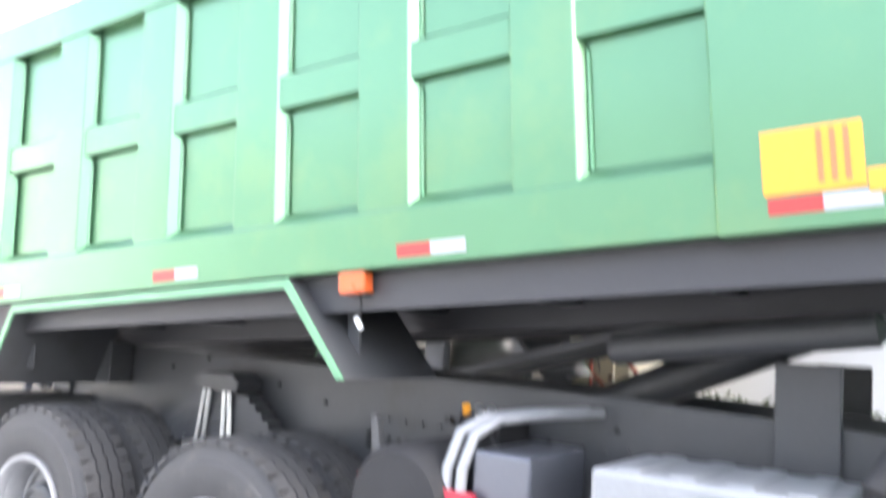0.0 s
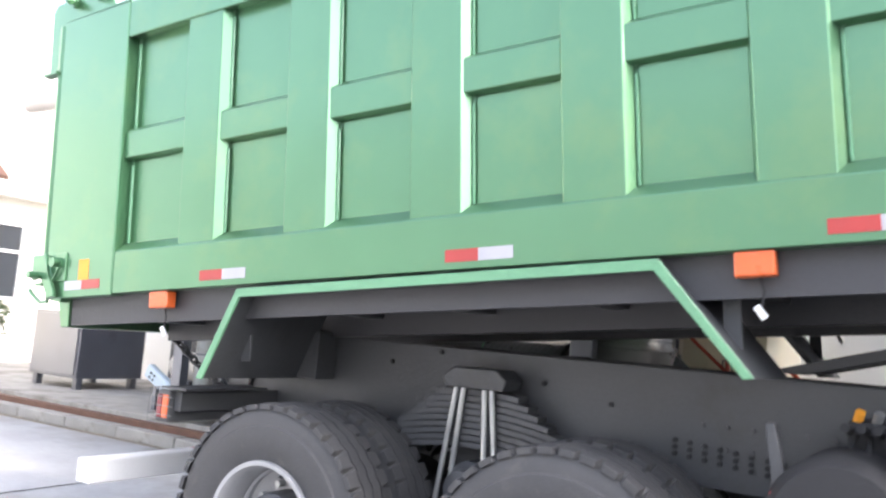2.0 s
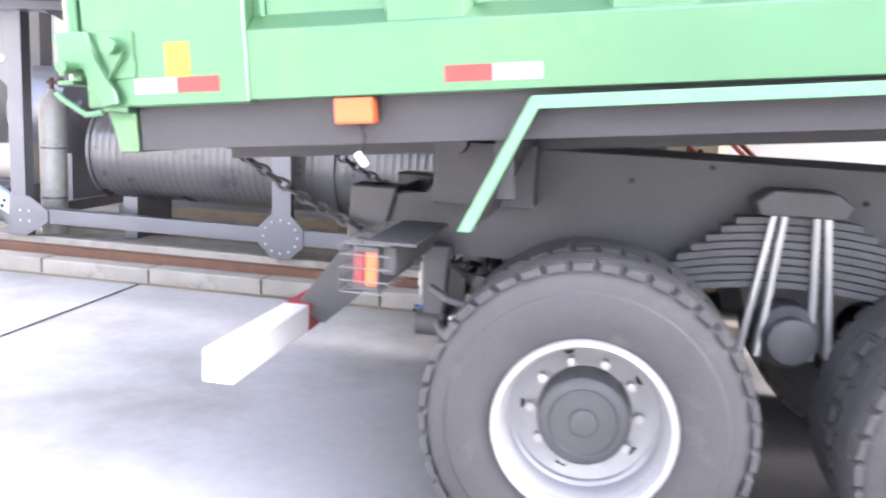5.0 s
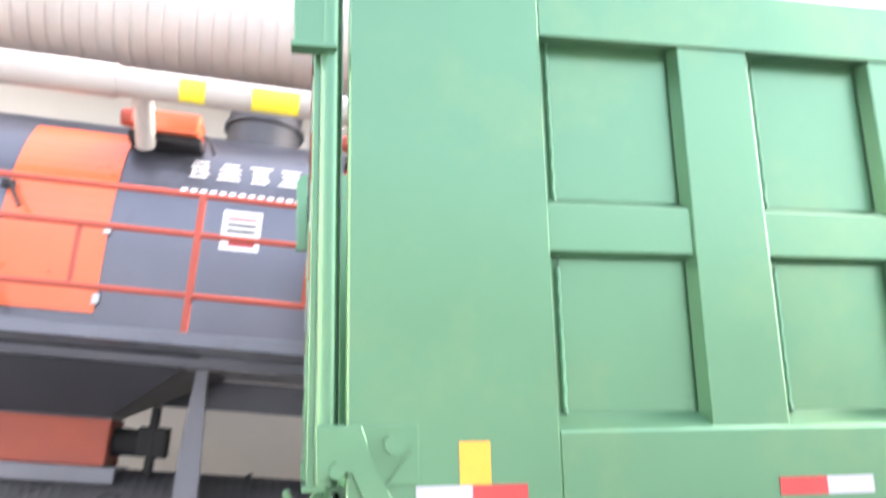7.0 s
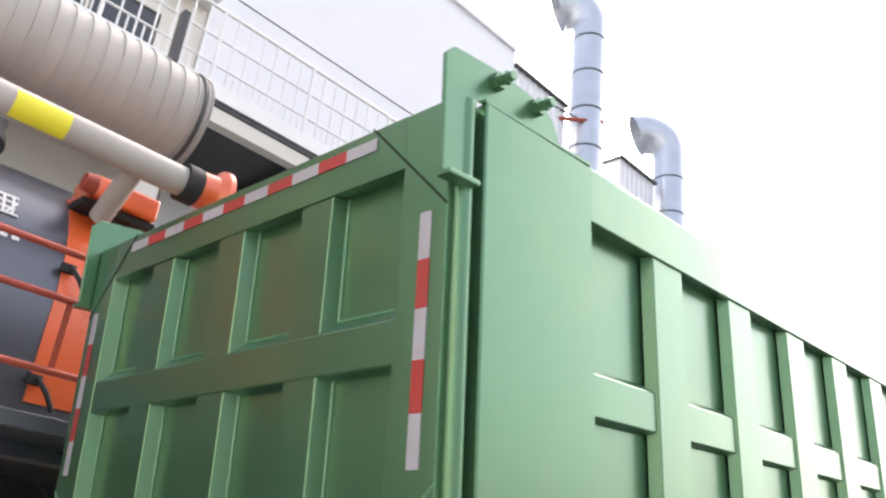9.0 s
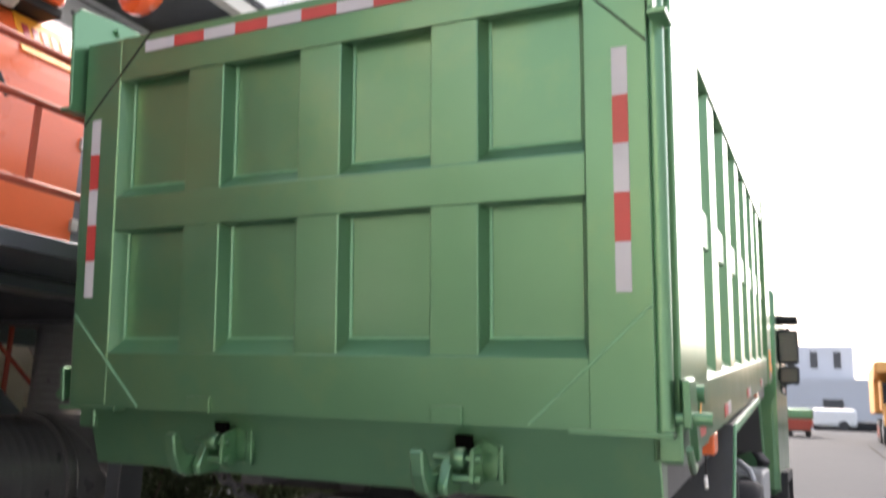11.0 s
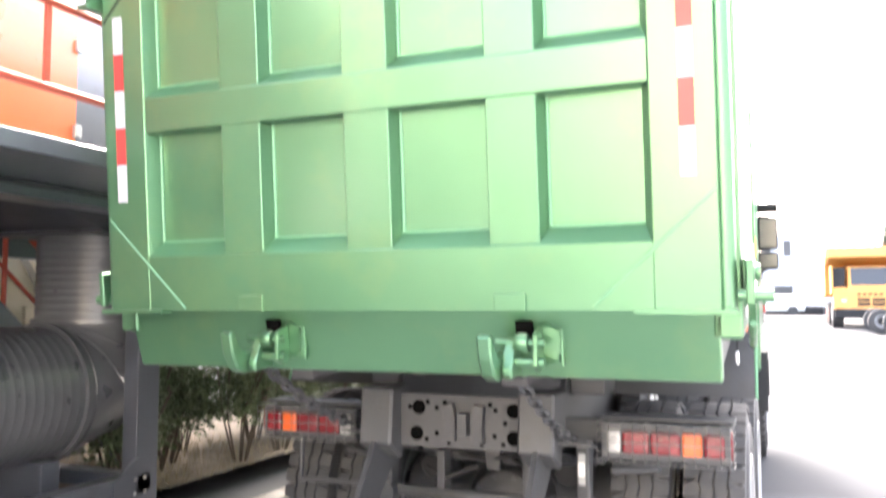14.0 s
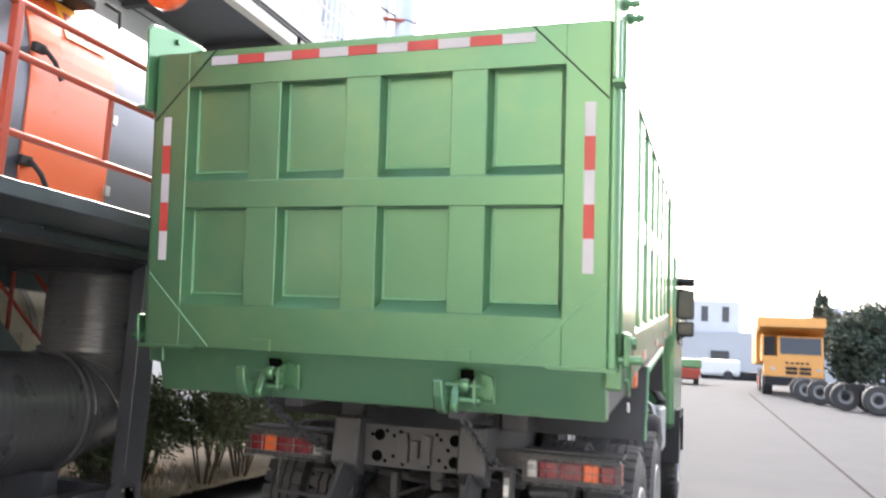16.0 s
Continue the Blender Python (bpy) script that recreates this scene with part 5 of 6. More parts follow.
pipe = thing("feed_pipe", "pale grey feed pipe with yellow marker bands and orange flange", "pipe")
part("pipe_run", tube(B(), [(-1.92, -6.0, 4.03), (-1.92, 0.50, 4.03)], 0.10, 20), DUCTGREY, pipe, smooth=True)
part("pipe_sleeve", lathe(B(), (-1.92, -2.6, 4.03), (0, 1, 0), [(0, 0.10), (0.0, 0.115), (0.9, 0.115), (0.9, 0.10)], 20), DUCTGREY, pipe, smooth=True)
b = B()
lathe(b, (-1.92, 0.40, 4.03), (0, 1, 0), [(0, 0.10), (0.01, 0.125), (0.12, 0.135), (0.16, 0.19), (0.20, 0.19), (0.205, 0.06), (0.21, 0)], 24)
part("pipe_flange", b, ORANGE, pipe, smooth=True)
part("pipe_ring", lathe(B(), (-1.92, 0.30, 4.03), (0, 1, 0), [(0, 0.10), (0, 0.13), (0.11, 0.13), (0.11, 0.10)], 24), BLACK, pipe, smooth=True)
LEMON = material("yellow_marker", (0.78, 0.70, 0.04), 0.45, vary=0.05)
for y0, l in ((-0.80, 0.32), (-1.28, 0.17)):
    b = B()
    arc = [radians(d) for d in range(-75, 26, 10)]
    prism(b, [(-1.92 + 0.1035 * math.cos(a), 4.03 + 0.1035 * math.sin(a)) for a in arc] + [(-1.92 + 0.1005 * math.cos(a), 4.03 + 0.1005 * math.sin(a)) for a in arc[::-1]], "y", y0, y0 + l)
    part("marker_label", b, LEMON, pipe, "yellow marker label")
for y in (-3.3, -1.55, 0.02):
    vv = thing("burner_valve", "orange valve actuator on the feed pipe", "valve", group="feed valves")
    part("valve_stub", cyl(B(), (-1.98, y, 4.03), (-2.35, y, 3.75), 0.07, seg=16), DUCTGREY, vv, smooth=True)
    part("actuator", box(B(), -2.62, -2.30, y - 0.12, y + 0.36, 3.86, 4.02, 0.02), ORANGE, vv, "orange actuator box")
    part("actuator_base", box(B(), -2.60, -2.35, y - 0.14, y + 0.38, 3.80, 3.86, 0.01), BLACK, vv)
    part("bracket", tube(B(), [(-2.3, y + 0.4, 3.85), (-2.22, y + 0.46, 3.80), (-2.25, y + 0.5, 3.7)], 0.012, 8), BLACK, vv, smooth=True)
    part("cap", lathe(B(), (-2.3, y - 0.18, 3.93), (0, 1, 0), [(0, 0), (0, 0.06), (0.08, 0.07), (0.1, 0.04)], 16), RAILRED, vv, smooth=True)

# ---------------------------------------------------------------- balcony and the tall building
bal = thing("balcony", "steel balcony with a white barred railing", "balcony")
part("balcony_floor", box(B(), -6.0, -4.28, -9.0, 8.5, 6.20, 6.34, 0.01), GREY, bal)
part("floor_edge", box(B(), -4.279, -4.25, -9.0, 8.5, 6.26, 6.44, 0.004), WHITE, bal)
for z in (7.34, 6.98, 6.66):
    part("hand_rail", tube(B(), [(-4.3, -9.0, z), (-4.3, 8.45, z), (-5.9, 8.45, z)], 0.022 if z > 7 else 0.014, 8), WHITE, bal, smooth=True)
for i in range(100):
    y = -9.0 + 17.45 * i / 99
    main = i % 7 == 3
    b = B()
    tube(b, [(-4.3, y, 6.34), (-4.3, y, 7.34)], 0.024 if main else 0.012, 6)
    part("baluster", b, WHITE, bal)
    if not main:
        b = B()
        tube(b, [(-4.3, y + 0.088, 6.34), (-4.3, y + 0.088, 6.66)], 0.011, 6)
        part("baluster", b, WHITE, bal)
for i in range(10):
    part("floor_joist", box(B(), -5.95, -4.3, -8.0 + 1.8 * i, -7.9 + 1.8 * i, 6.02, 6.198), GREY, bal)
part("balcony_beam", box(B(), -4.45, -4.30, -9.0, 8.5, 6.02, 6.198, 0.006), PLASTER, bal)
part("support_column", box(B(), -4.7, -4.45, 1.0, 1.25, 0.2, 6.02, 0.01), PLASTER, bal)

hall = thing("process_hall", "tall white sheet-clad process hall", "building")


def clad(name, x0, x1, y0, y1, z0, z1, face, step=0.25, mat=CLAD):
    """A wall of ribbed sheets: box with proud ribs on the named face."""
    w = part(name, box(B(), x0, x1, y0, y1, z0, z1), mat, hall)
    b = B()
    if face == "x":
        y = y0 + step / 2
        while y < y1:
            box(b, x1, x1 + 0.022, y - 0.02, y + 0.02, z0, z1)
            y += step
    else:
        x = x0 + step / 2
        while x < x1:
            box(b, x - 0.02, x + 0.02, y0 - 0.022, y0, z0, z1)
            x += step
    part("sheet_rib", b, mat, w)
    return w


w1 = part("front_wall", box(B(), -6.3, -6.0, 1.95, 8.15, 0.2, 11.8), CLAD, hall)
for z in (3.2, 6.1, 9.0):
    part("panel_seam", box(B(), -5.999, -5.994, 1.95, 8.15, z, z + 0.02), GREY, w1)
part("end_wall", box(B(), -14, -6.3, 1.95, 2.2, 0.2, 11.8), GALV, hall)
for k in range(28):
    part("panel_seam", box(B(), -13.9 + 0.27 * k, -13.88 + 0.27 * k, 1.944, 1.949, 7.3, 11.8), GREY, hall)
part("roof_edge", box(B(), -14, -5.95, 1.9, 8.16, 11.8, 11.9, 0.01), CLAD, hall)
w2 = part("back_wall", box(B(), -6.5, -6.05, -9.5, 1.94, 0.2, 8.6), PLASTER, hall)
for i in range(5):
    y = -8.6 + 2.05 * i
    wd = part("window", box(B(), -6.05, -6.02, y, y + 1.75, 6.6, 8.1), GLASS, w2, "dark window with pale frame")
for i in range(5):
    y = -8.6 + 2.05 * i
    b = B()
    box(b, -6.048, -5.99, y - 0.05, y, 6.55, 8.15)
    box(b, -6.048, -5.99, y + 1.75, y + 1.80, 6.55, 8.15)
    box(b, -6.048, -5.99, y + 0.86, y + 0.90, 6.6, 8.1)
    box(b, -6.048, -5.99, y, y + 1.75, 8.10, 8.15)
    box(b, -6.048, -5.99, y, y + 1.75, 6.55, 6.60)
    part("window_frame", b, PLASTER, w2)
part("eave_trim", box(B(), -6.8, -5.7, -9.6, 1.94, 8.6, 8.66, 0.01), CLAD, hall)
s1 = clad("side_wall", -9.0, -6.03, 8.17, 9.88, 0.2, 11.5, "x", 0.2, CLAD)
part("coping", prism(B(), [(8.165, 11.5), (9.95, 11.5), (9.95, 11.55), (8.165, 11.57)], "x", -9.0, -5.95), GREY, hall)
s2 = clad("side_wall", -9.0, -6.03, 12.1, 13.55, 0.2, 11.35, "x", 0.2, CLAD)
part("coping", box(B(), -9.0, -5.95, 12.05, 13.6, 11.35, 11.41), GREY, hall)
clad("side_wall", -9.6, -9.02, 8.2, 40, 0.2, 8.5, "x", 0.5)
silo = thing("silo", "pale grey cylindrical steel silo above the balcony roof", "silo")
part("silo_shell", lathe(B(), (-8.4, -0.3, 8.8), (0, 0, 1), [(0, 1.5), (5.0, 1.5), (5.5, 0.8), (5.6, 0)], 40), GALV, silo, smooth=True)
for k in range(20):
    a = 2 * math.pi * k / 20
    part("silo_seam", box(B(), -8.4 + 1.5 * math.cos(a) - 0.01, -8.4 + 1.5 * math.cos(a) + 0.01, -0.3 + 1.5 * math.sin(a) - 0.01, -0.3 + 1.5 * math.sin(a) + 0.01, 8.8, 13.8), GREY, silo)


def stack(x, y, r, top, turn):
    """A round exhaust duct with seams and a bent hood."""
    st = thing("exhaust_stack", "galvanised round exhaust stack with a bent hood", "exhaust stack", group="roof exhaust stacks")
    part("stack_pipe", cyl(B(), (x, y, 0.2), (x, y, top), r, seg=32, caps=False), GALV, st, smooth=True)
    z = 1.2
    while z < top:
        part("stack_seam", lathe(B(), (x, y, z), (0, 0, 1), [(0, r), (0, r + 0.014), (0.03, r + 0.014), (0.03, r)], 32, closed=True), GREY, st, smooth=True)
        z += 0.95
    b = B()
    d = Vector((math.cos(turn), math.sin(turn), 0))
    rings = []
    for k in range(9):
        a = k / 8 * radians(112)
        c = Vector((x, y, top)) + d * (r * 1.5) * (1 - math.cos(a)) + Vector((0, 0, 1)) * r * 1.5 * math.sin(a)
        n2 = (d * math.cos(a) * -1 + Vector((0, 0, 1)) * math.sin(a) * -1)
        u = d * math.cos(a) + Vector((0, 0, -1)) * math.sin(a)
        w = d.cross(Vector((0, 0, 1)))
        rr = r * (1 + 0.42 * k / 8)
        rings.append([b.verts.new(c + rr * (math.cos(2 * math.pi * i / 24) * u + math.sin(2 * math.pi * i / 24) * w)) for i in range(24)])
    for p, q in zip(rings, rings[1:]):
        for i in range(24):
            b.faces.new((p[i], p[(i + 1) % 24], q[(i + 1) % 24], q[i]))
    part("stack_hood", b, GALV, st)
    zz = top - 2.6
    part("stay", tube(B(), [(x + r, y + 0.1, zz), (-6.1, y - 1.0, zz - 0.3)], 0.045, 6), RAILRED, st)
    part("stay", tube(B(), [(x, y - r, zz), (-6.1, y - 1.5, zz - 0.1)], 0.02, 6), GREY, st)
    part("stay", tube(B(), [(x + r, y + 0.1, zz), (x + 0.3, y + 1.1, zz - 0.1)], 0.02, 6), GREY, st)


stack(-5.95, 10.58, 0.37, 14.0, radians(214))
stack(-5.95, 14.15, 0.38, 12.45, radians(214))

# ---------------------------------------------------------------- the cream building behind
old = thing("cream_building", "cream plastered low building with a white-framed window", "building")
part("wall", box(B(), -14, -3.4, -12.6, -12.0, 0.2, 7.5), PLASTER, old)
part("cornice", box(B(), -14, -3.3, -12.0, -11.7, 3.55, 3.75, 0.02), PLASTER, old)
wn2 = part("window", box(B(), -5.55, -4.45, -11.999, -11.97, 1.55, 3.0), GLASS, old)
b = B()
for x in (-5.60, -5.02, -4.45):
    box(b, x, x + 0.07, -11.998, -11.93, 1.5, 3.05)
for z in (1.5, 2.45, 3.0):
    box(b, -5.60, -4.38, -11.997, -11.931, z, z + 0.06)
part("window_frame", b, WHITE, wn2)
part("sun_hood", prism(B(), [(-12.0, 3.95), (-11.6, 3.85), (-11.6, 3.92), (-12.0, 4.2)], "x", -4.9, -4.3), RUST, old)
part("wall", box(B(), -3.4, -3.1, -60, -12.6, 0.2, 4), PLASTER, old)


# ---------------------------------------------------------------- shrubs and trees
def leaves(b, centre, size, n, leaf, seed):
    rnd = random.Random(seed)
    cx, cy, cz = centre
    for _ in range(n):
        while True:
            p = Vector((rnd.uniform(-1, 1), rnd.uniform(-1, 1), rnd.uniform(-1, 1)))
            if p.length < 1 and noise.noise(p * 2.1 + Vector((seed, 0, 0))) > -0.22:
                break
        q = Vector((cx + p.x * size[0], cy + p.y * size[1], cz + p.z * size[2]))
        e = Euler((rnd.uniform(0, 6.3), rnd.uniform(0, 6.3), rnd.uniform(0, 6.3))).to_matrix()
        l = leaf * rnd.uniform(0.6, 1.3)
        vs = [b.verts.new(q + e @ Vector(v)) for v in ((0, -l, 0), (l * 0.42, 0, l * 0.12), (0, l, 0), (-l * 0.42, 0, l * 0.12))]
        b.faces.new(vs)


def shrub(x, y, h, seed, z0=0.2):
    sh = thing("shrub", "dusty evergreen shrub with thin bare stems", "shrub", group="shrubs beside the plant")
    rnd = random.Random(seed)
    b = B()
    for k in range(9):
        a = rnd.uniform(0, 6.3)
        tube(b, [(x + 0.05 * math.cos(a), y + 0.05 * math.sin(a), z0 - 0.03), (x + 0.18 * math.cos(a), y + 0.18 * math.sin(a), z0 + h * 0.45), (x + 0.34 * math.cos(a + 0.4), y + 0.34 * math.sin(a + 0.4), z0 + h * 0.9)], 0.010, 5)
    part("stem", b, BARK, sh)
    b = B()
    for k in range(9):
        leaves(b, (x + rnd.uniform(-0.28, 0.28), y + rnd.uniform(-0.3, 0.3), z0 + h * rnd.uniform(0.45, 0.92)), (0.27, 0.27, 0.21), 330, 0.027, seed * 31 + k)
    part("foliage", b, LEAF, sh)


for i in range(14):
    shrub(-3.3 - 0.55 * (i % 2) - 0.4 * (i % 3 == 2), 2.25 + 0.33 * i, 0.86 + 0.08 * (i % 3), 11 + i)
b = B()
rnd = random.Random(5)
for _ in range(2600):
    x, y = rnd.uniform(-5.0, -3.18), rnd.uniform(-1.5, 4.5)
    h = rnd.uniform(0.03, 0.14)
    a = rnd.uniform(0, 6.3)
    dx, dy = 0.05 * math.cos(a), 0.05 * math.sin(a)
    vs = [b.verts.new(p) for p in ((x, y, 0.17), (x + 0.006, y + 0.004, 0.17), (x + dx, y + dy, 0.19 + h))]
    b.faces.new(vs)
STRAW = material("dry_grass", (0.33, 0.27, 0.17), 0.8, vary=0.3)
solid("dry_grass", b, STRAW, "sparse dry grass on the soil bed", "grass", kind="stuff")
pot = thing("potted_plant", "leafy plant against the cream building", "plant")
part("stem", tube(B(), [(-4.6, -11.3, 0.26), (-4.62, -11.3, 0.9)], 0.03, 6), BARK, pot)
b = B()
for k in range(6):
    leaves(b, (-4.6 + 0.12 * (k % 3) - 0.12, -11.3 + 0.1 * (k % 2), 0.95 + 0.1 * k), (0.35, 0.35, 0.22), 90, 0.07, 90 + k)
part("foliage", b, LEAF, pot)


def tree(x, y, h, w, seed, conifer=False):
    z0 = ground_z(min(y, 60))
    tr = thing("tree", "dark evergreen tree beyond the yard" if not conifer else "tall sparse conifer beyond the yard", "tree", group="far trees")
    b = B()
    cyl(b, (x, y, z0 - 0.2), (x, y, z0 + h * 0.9), 0.03 * h, 0.006 * h, seg=8)
    rnd = random.Random(seed)
    for k in range(10):
        a, zz = rnd.uniform(0, 6.3), z0 + h * rnd.uniform(0.35, 0.85)
        tube(b, [(x, y, zz), (x + w * 0.7 * math.cos(a), y + w * 0.7 * math.sin(a), zz + h * 0.1)], 0.008 * h, 5)
    part("trunk", b, BARK, tr)
    b = B()
    for k in range(40):
        f = rnd.random()
        if conifer:
            zz, rr = z0 + h * (0.3 + 0.7 * f), w * (1.05 - f)
            a = rnd.uniform(0, 6.3)
            leaves(b, (x + rr * 0.6 * math.cos(a), y + rr * 0.6 * math.sin(a), zz), (rr * 0.45, rr * 0.45, 0.18 * h * 0.3), 90, 0.13, seed * 50 + k)
        else:
            a = rnd.uniform(0, 6.3)
            rr = w * math.sqrt(rnd.random()) * 0.8
            leaves(b, (x + rr * math.cos(a), y + rr * math.sin(a), z0 + h * (0.22 + 0.65 * f)), (w * 0.40, w * 0.40, h * 0.14), 150, 0.17, seed * 50 + k)
    part("crown", b, PINE, tr)


tree(7.9, 54, 6.3, 1.9, 3, True)
for i, (x, y, h, w) in enumerate(((8.9, 49, 5.1, 1.6), (10.6, 48, 5.6, 2.2), (13.4, 47, 5.5, 2.5), (17.0, 46, 5.3, 2.6), (21, 45, 5.2, 2.6))):
    tree(x, y, h, w, 20 + i)


# ---------------------------------------------------------------- far yard
def simple_wheel(b, x, y, z, r, w):
    lathe(b, (x, y, z), (1, 0, 0), [(-w / 2, r * 0.55), (-w / 2, r * 0.93), (-w / 2 + 0.05, r), (w / 2 - 0.05, r), (w / 2, r * 0.93), (w / 2, r * 0.55)], 28, closed=True)


mt = thing("mining_truck", "yellow mining dump truck with a high tipping body, facing the yard", "truck")
X, Y, Z = 5.25, 42.0, ground_z(42)
part("cab", prism(B(), [(Y, Z + 1.05), (Y + 1.6, Z + 1.05), (Y + 1.6, Z + 3.05), (Y + 0.25, Z + 3.05), (Y, Z + 2.1)], "x", X - 0.75, X + 1.45, bev=0.04), MINEYEL, mt)
part("front_panel", prism(B(), [(Y - 0.06, Z + 0.95), (Y + 0.6, Z + 0.95), (Y + 0.6, Z + 2.0), (Y, Z + 2.0)], "x", X - 1.4, X + 1.45, bev=0.03), MINEYEL, mt)
part("windscreen", prism(B(), [(Y - 0.01, Z + 2.12), (Y + 0.02, Z + 2.12), (Y + 0.25, Z + 2.98), (Y + 0.22, Z + 2.98)], "x", X - 0.6, X + 1.35), GLASS, mt)
part("side_cage", box(B(), X - 1.45, X - 0.85, Y + 0.1, Y + 1.2, Z + 1.9, Z + 3.0, 0.02), BLACK, mt)
part("cage_panel", box(B(), X - 1.5, X - 1.4, Y + 0.0, Y + 1.25, Z + 1.7, Z + 3.1, 0.02), MINEYEL, mt)
part("tipping_body", prism(B(), [(Y + 0.1, Z + 3.6), (Y + 0.0, Z + 4.0), (Y + 7.5, Z + 3.9), (Y + 7.5, Z + 1.6), (Y + 1.8, Z + 1.6), (Y + 1.7, Z + 3.1)], "x", X - 1.7, X + 1.6, bev=0.04), MINEYEL, mt, "yellow ribbed tipping body")
part("body_visor", prism(B(), [(Y - 0.2, Z + 4.0), (Y + 1.7, Z + 3.15), (Y + 1.7, Z + 3.1), (Y - 0.3, Z + 3.5)], "x", X - 1.62, X + 1.52), MINEYEL, mt)
for k in range(5):
    part("grille_slot", box(B(), X - 0.35 + 0.24 * k, X - 0.2 + 0.24 * k, Y - 0.075, Y - 0.062, Z + 1.62, Z + 1.72), BLACK, mt)
for k in range(2):
    for j in range(2):
        part("grille", box(B(), X - 0.35 + 0.65 * k, X + 0.2 + 0.65 * k, Y - 0.078, Y - 0.062, Z + 1.1 + 0.22 * j, Z + 1.25 + 0.22 * j), BLACK, mt)
part("bumper", box(B(), X - 1.35, X + 1.4, Y - 0.12, Y + 0.4, Z + 0.5, Z + 0.94, 0.03), BLACK, mt)
for x in (X - 1.2, X + 1.2):
    for y in (Y + 0.9, Y + 4.4, Y + 6.0):
        b = B()
        simple_wheel(b, x, y, Z + 0.68, 0.68, 0.5)
        wl = part("wheel", b, TYRE, mt, smooth=True)
        part("wheel_rim", lathe(B(), (x - 0.26, y, Z + 0.68), (1, 0, 0), [(0, 0.0), (0.0, 0.30), (0.06, 0.37), (0.5, 0.37), (0.52, 0.0)], 24), RAILRED if y > Y + 2 else RIM, wl, smooth=True)
for x in (X - 0.95, X + 1.2):
    part("headlamp", box(B(), x - 0.12, x + 0.12, Y - 0.075, Y - 0.06, Z + 1.3, Z + 1.42), LENS_C, mt)

ch = thing("truck_chassis", "bare dark truck chassis on its wheels", "chassis")
Xc, Yc, Zc = 6.2, 31.0, ground_z(31)
AXLES = ((5.35, 36.5), (5.75, 34.8), (6.30, 31.6), (7.15, 29.8), (8.6, 29.8), (9.9, 29.8), (12.6, 29.8))
for y in (Yc, Yc + 1.1):
    part("chassis_rail", box(B(), 6.2, 16, y - 0.06, y + 0.06, Zc + 0.80, Zc + 1.05, 0.01), BLACK, ch)
for x, y in AXLES:
    for y in (y, y + 2.0):
        b = B()
        Zw = ground_z(y)
        lathe(b, (x, y, Zw + 0.53), (0, 1, 0), [(-0.15, 0.28), (-0.15, 0.49), (-0.11, 0.53), (0.11, 0.53), (0.15, 0.49), (0.15, 0.28)], 28, closed=True)
        wl = part("wheel", b, TYRE, ch, smooth=True)
        part("wheel_rim", lathe(B(), (x, y - 0.14, Zw + 0.53), (0, 1, 0), [(0.0, 0.29), (-0.005, 0.25), (0.10, 0.23), (0.14, 0.12), (0.13, 0.1)], 24, closed=True), RIM, wl, smooth=True)
        part("wheel_hub", cyl(B(), (x, y - 0.12, Zw + 0.53), (x, y + 0.05, Zw + 0.53), 0.15, seg=16), BLACK, wl)
for x in (6.9, 9.0, 12):
    part("chassis_box", box(B(), x, x + 0.5, Yc - 0.3, Yc + 1.3, Zc + 0.6, Zc + 1.0, 0.02), GREY, ch)
fw = thing("far_warehouse", "long white warehouse at the yard's far end", "building")
zf = ground_z(60)
part("wall", box(B(), -26, 44, 96, 108, zf - 1, zf + 5.4), FARWALL, fw)
part("upper_block", box(B(), -14, 4.1, 104, 112, zf + 5.4, zf + 9.6), FARWALL, fw)
for k in range(7):
    part("window", box(B(), -13 + 2.5 * k, -12.2 + 2.5 * k, 103.9, 103.99, zf + 7.0, zf + 8.9), GREY, fw)
part("sign_board", box(B(), 0.75, 2.75, 95.8, 95.95, zf + 2.2, zf + 3.2), GREY, fw)
part("gable_roof", prism(B(), [(6.3, zf + 5.4), (15, zf + 9.3), (30, zf + 5.4)], "y", 105, 120), FARWALL, fw)
lk = thing("loaded_truck", "small red lorry with a green load", "truck")
zl = ground_z(50)
part("load", box(B(), -1.0, 0.6, 50, 53, zl + 1.02, zl + 1.60, 0.08), GREEN, lk)
part("bed", box(B(), -0.95, 0.55, 49.9, 53.2, zl + 0.55, zl + 1.0, 0.04), RAILRED, lk)
part("tail_board", box(B(), -0.8, 0.45, 49.8, 49.89, zl + 0.4, zl + 0.8), RAILRED, lk)
for x in (-0.7, 0.3):
    b = B()
    simple_wheel(b, x, 50.6, zl + 0.36, 0.36, 0.3)
    part("wheel", b, TYRE, lk)
part("axle_box", box(B(), -0.6, 0.2, 50.2, 53, zl + 0.3, zl + 0.54), BLACK, lk)
wt = thing("white_coach", "long white vehicle parked before the warehouse", "vehicle")
part("coach_body", box(B(), 0.0, 3.6, 80, 83, zf + 0.35, zf + 1.95, 0.3), WHITE, wt)
part("coach_skirt", box(B(), 0.0, 5.2, 80.2, 82.8, zf + 0.05, zf + 0.9, 0.2), BLACK, wt)
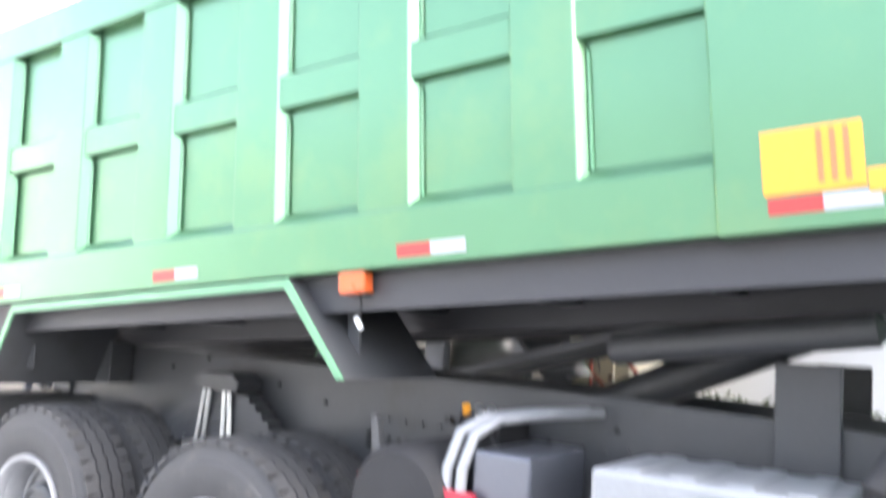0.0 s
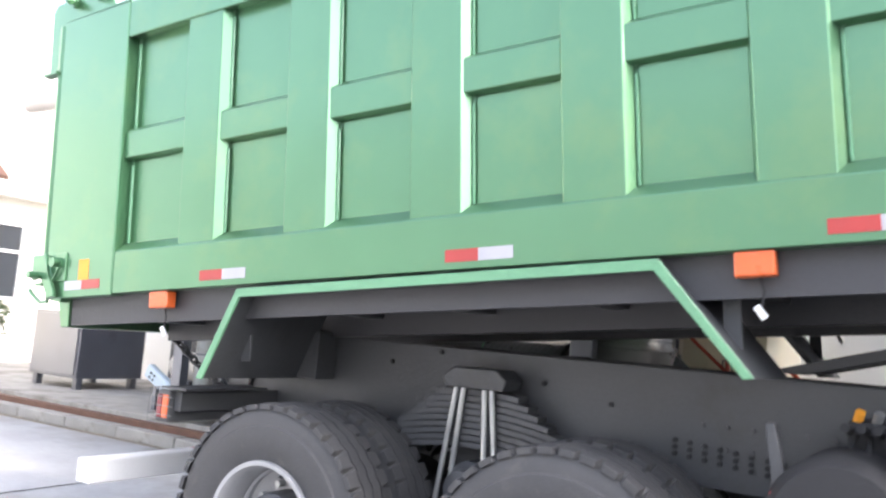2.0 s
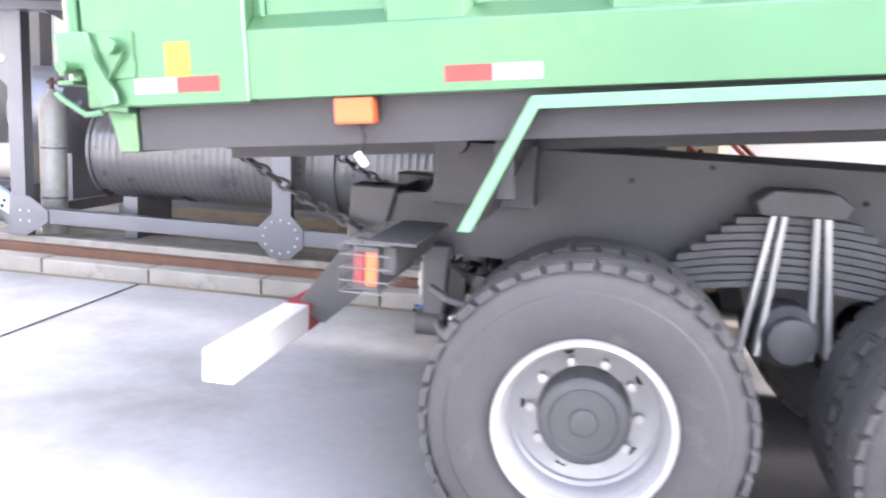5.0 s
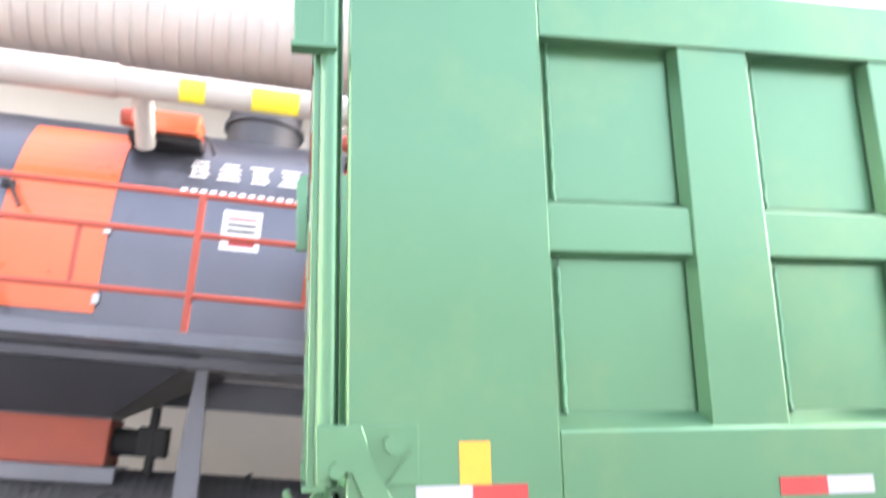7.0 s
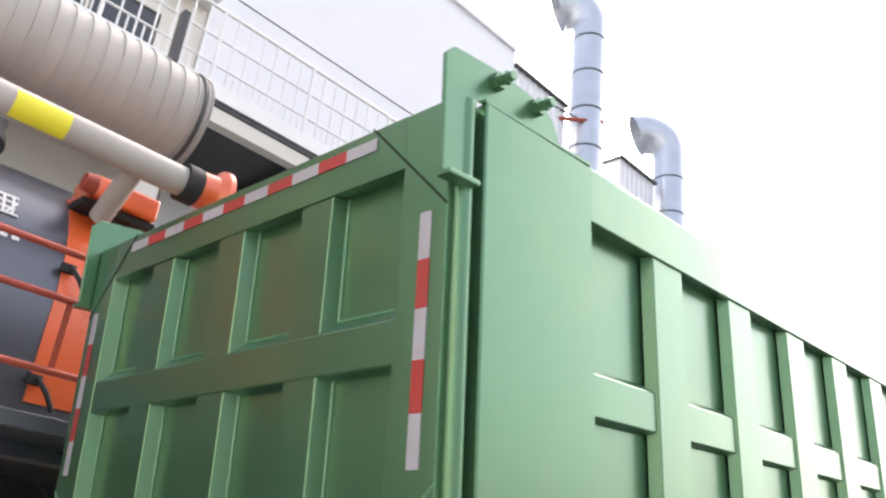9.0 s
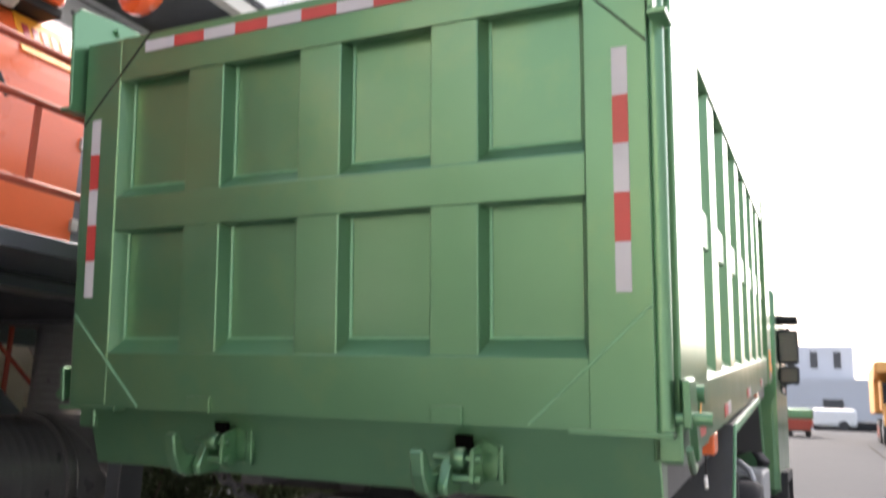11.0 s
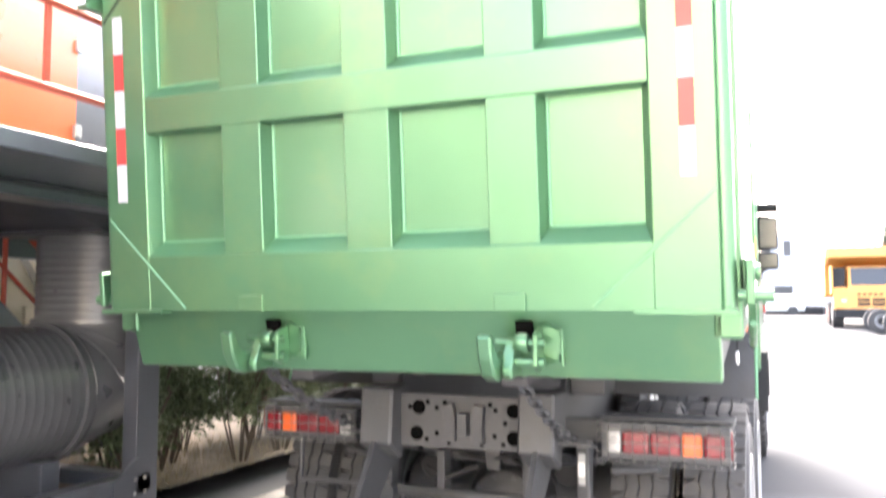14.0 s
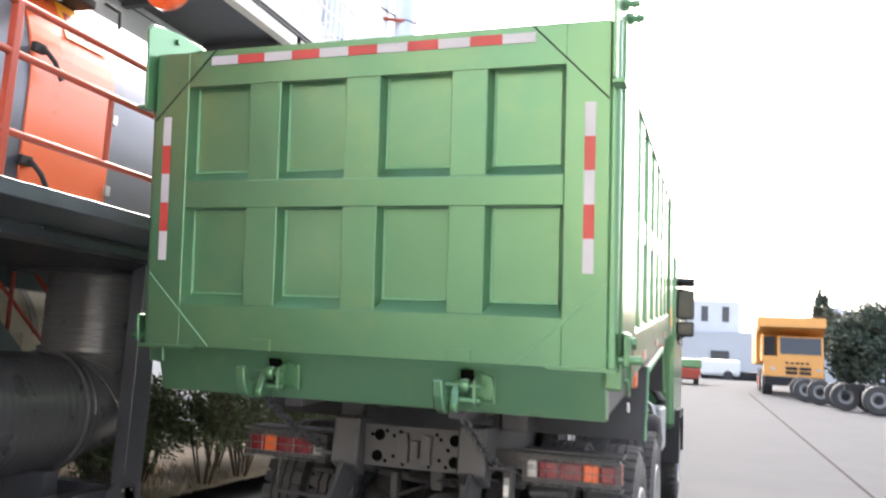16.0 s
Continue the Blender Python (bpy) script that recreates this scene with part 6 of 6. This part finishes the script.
for x in (2.5, 5.5):
    b = B()
    lathe(b, (x, 79.9, zf + 0.45), (0, 1, 0), [(0, 0.0), (0, 0.45), (0.3, 0.45), (0.3, 0)], 20)
    part("wheel", b, TYRE, wt)
fl = thing("street_lamp", "grey street lamp over the far yard", "street lamp")
part("lamp_pole", cyl(B(), (14.5, 45.5, ground_z(45) - 0.1), (14.5, 45.5, 8.2), 0.08, 0.05, seg=10), GREY, fl)
part("lamp_head", box(B(), 10.2, 11.4, 45.4, 45.8, 7.3, 8.2, 0.05), GALV, fl)
part("lamp_arm", tube(B(), [(14.5, 45.5, 8.1), (11.4, 45.6, 7.8)], 0.04, 6), GREY, fl)
# stair seen beneath the raised body
st = thing("plant_stair", "red-railed grey steel stair behind the truck", "stair")
for x in (-4.2, -4.9):
    part("stringer", prism(B(), [(0.8, 2.25), (1.05, 2.25), (3.3, 0.22), (3.0, 0.22)], "x", x - 0.03, x + 0.03), DARKSTEEL, st)
for k in range(9):
    part("tread", box(B(), -4.87, -4.23, 0.95 + 0.235 * k, 1.17 + 0.235 * k, 2.08 - 0.21 * k, 2.11 - 0.21 * k), DARKSTEEL, st)
for x in (-4.2, -4.9):
    part("hand_rail", tube(B(), [(x, 0.9, 3.1), (x, 3.2, 1.1)], 0.022, 8), RAILRED, st, smooth=True)
    part("hand_rail", tube(B(), [(x, 0.9, 2.65), (x, 3.2, 0.65)], 0.018, 8), RAILRED, st, smooth=True)
    for k in range(4):
        part("rail_post", tube(B(), [(x, 1.1 + 0.65 * k, 1.9 - 0.56 * k), (x, 1.1 + 0.65 * k, 2.95 - 0.56 * k)], 0.02, 8), RAILRED, st, smooth=True)

# plain unseen walls added behind the camera and across from the truck for paint reflections
yard = thing("unseen_reflector_wall", "plain ochre and grey walls, unseen, added to shape reflections in the truck", "wall", kind="structure")
part("reflector_panel", box(B(), -3.0, 6.5, -20.4, -20, 0, 10.5), OCHRE, yard)
part("reflector_panel", box(B(), 6.5, 19.4, -20.4, -20, 0, 8.0), SHEETGREY, yard)
part("reflector_panel", box(B(), 19, 19.4, -20, 18, 0, 8.0), SHEETGREY, yard)
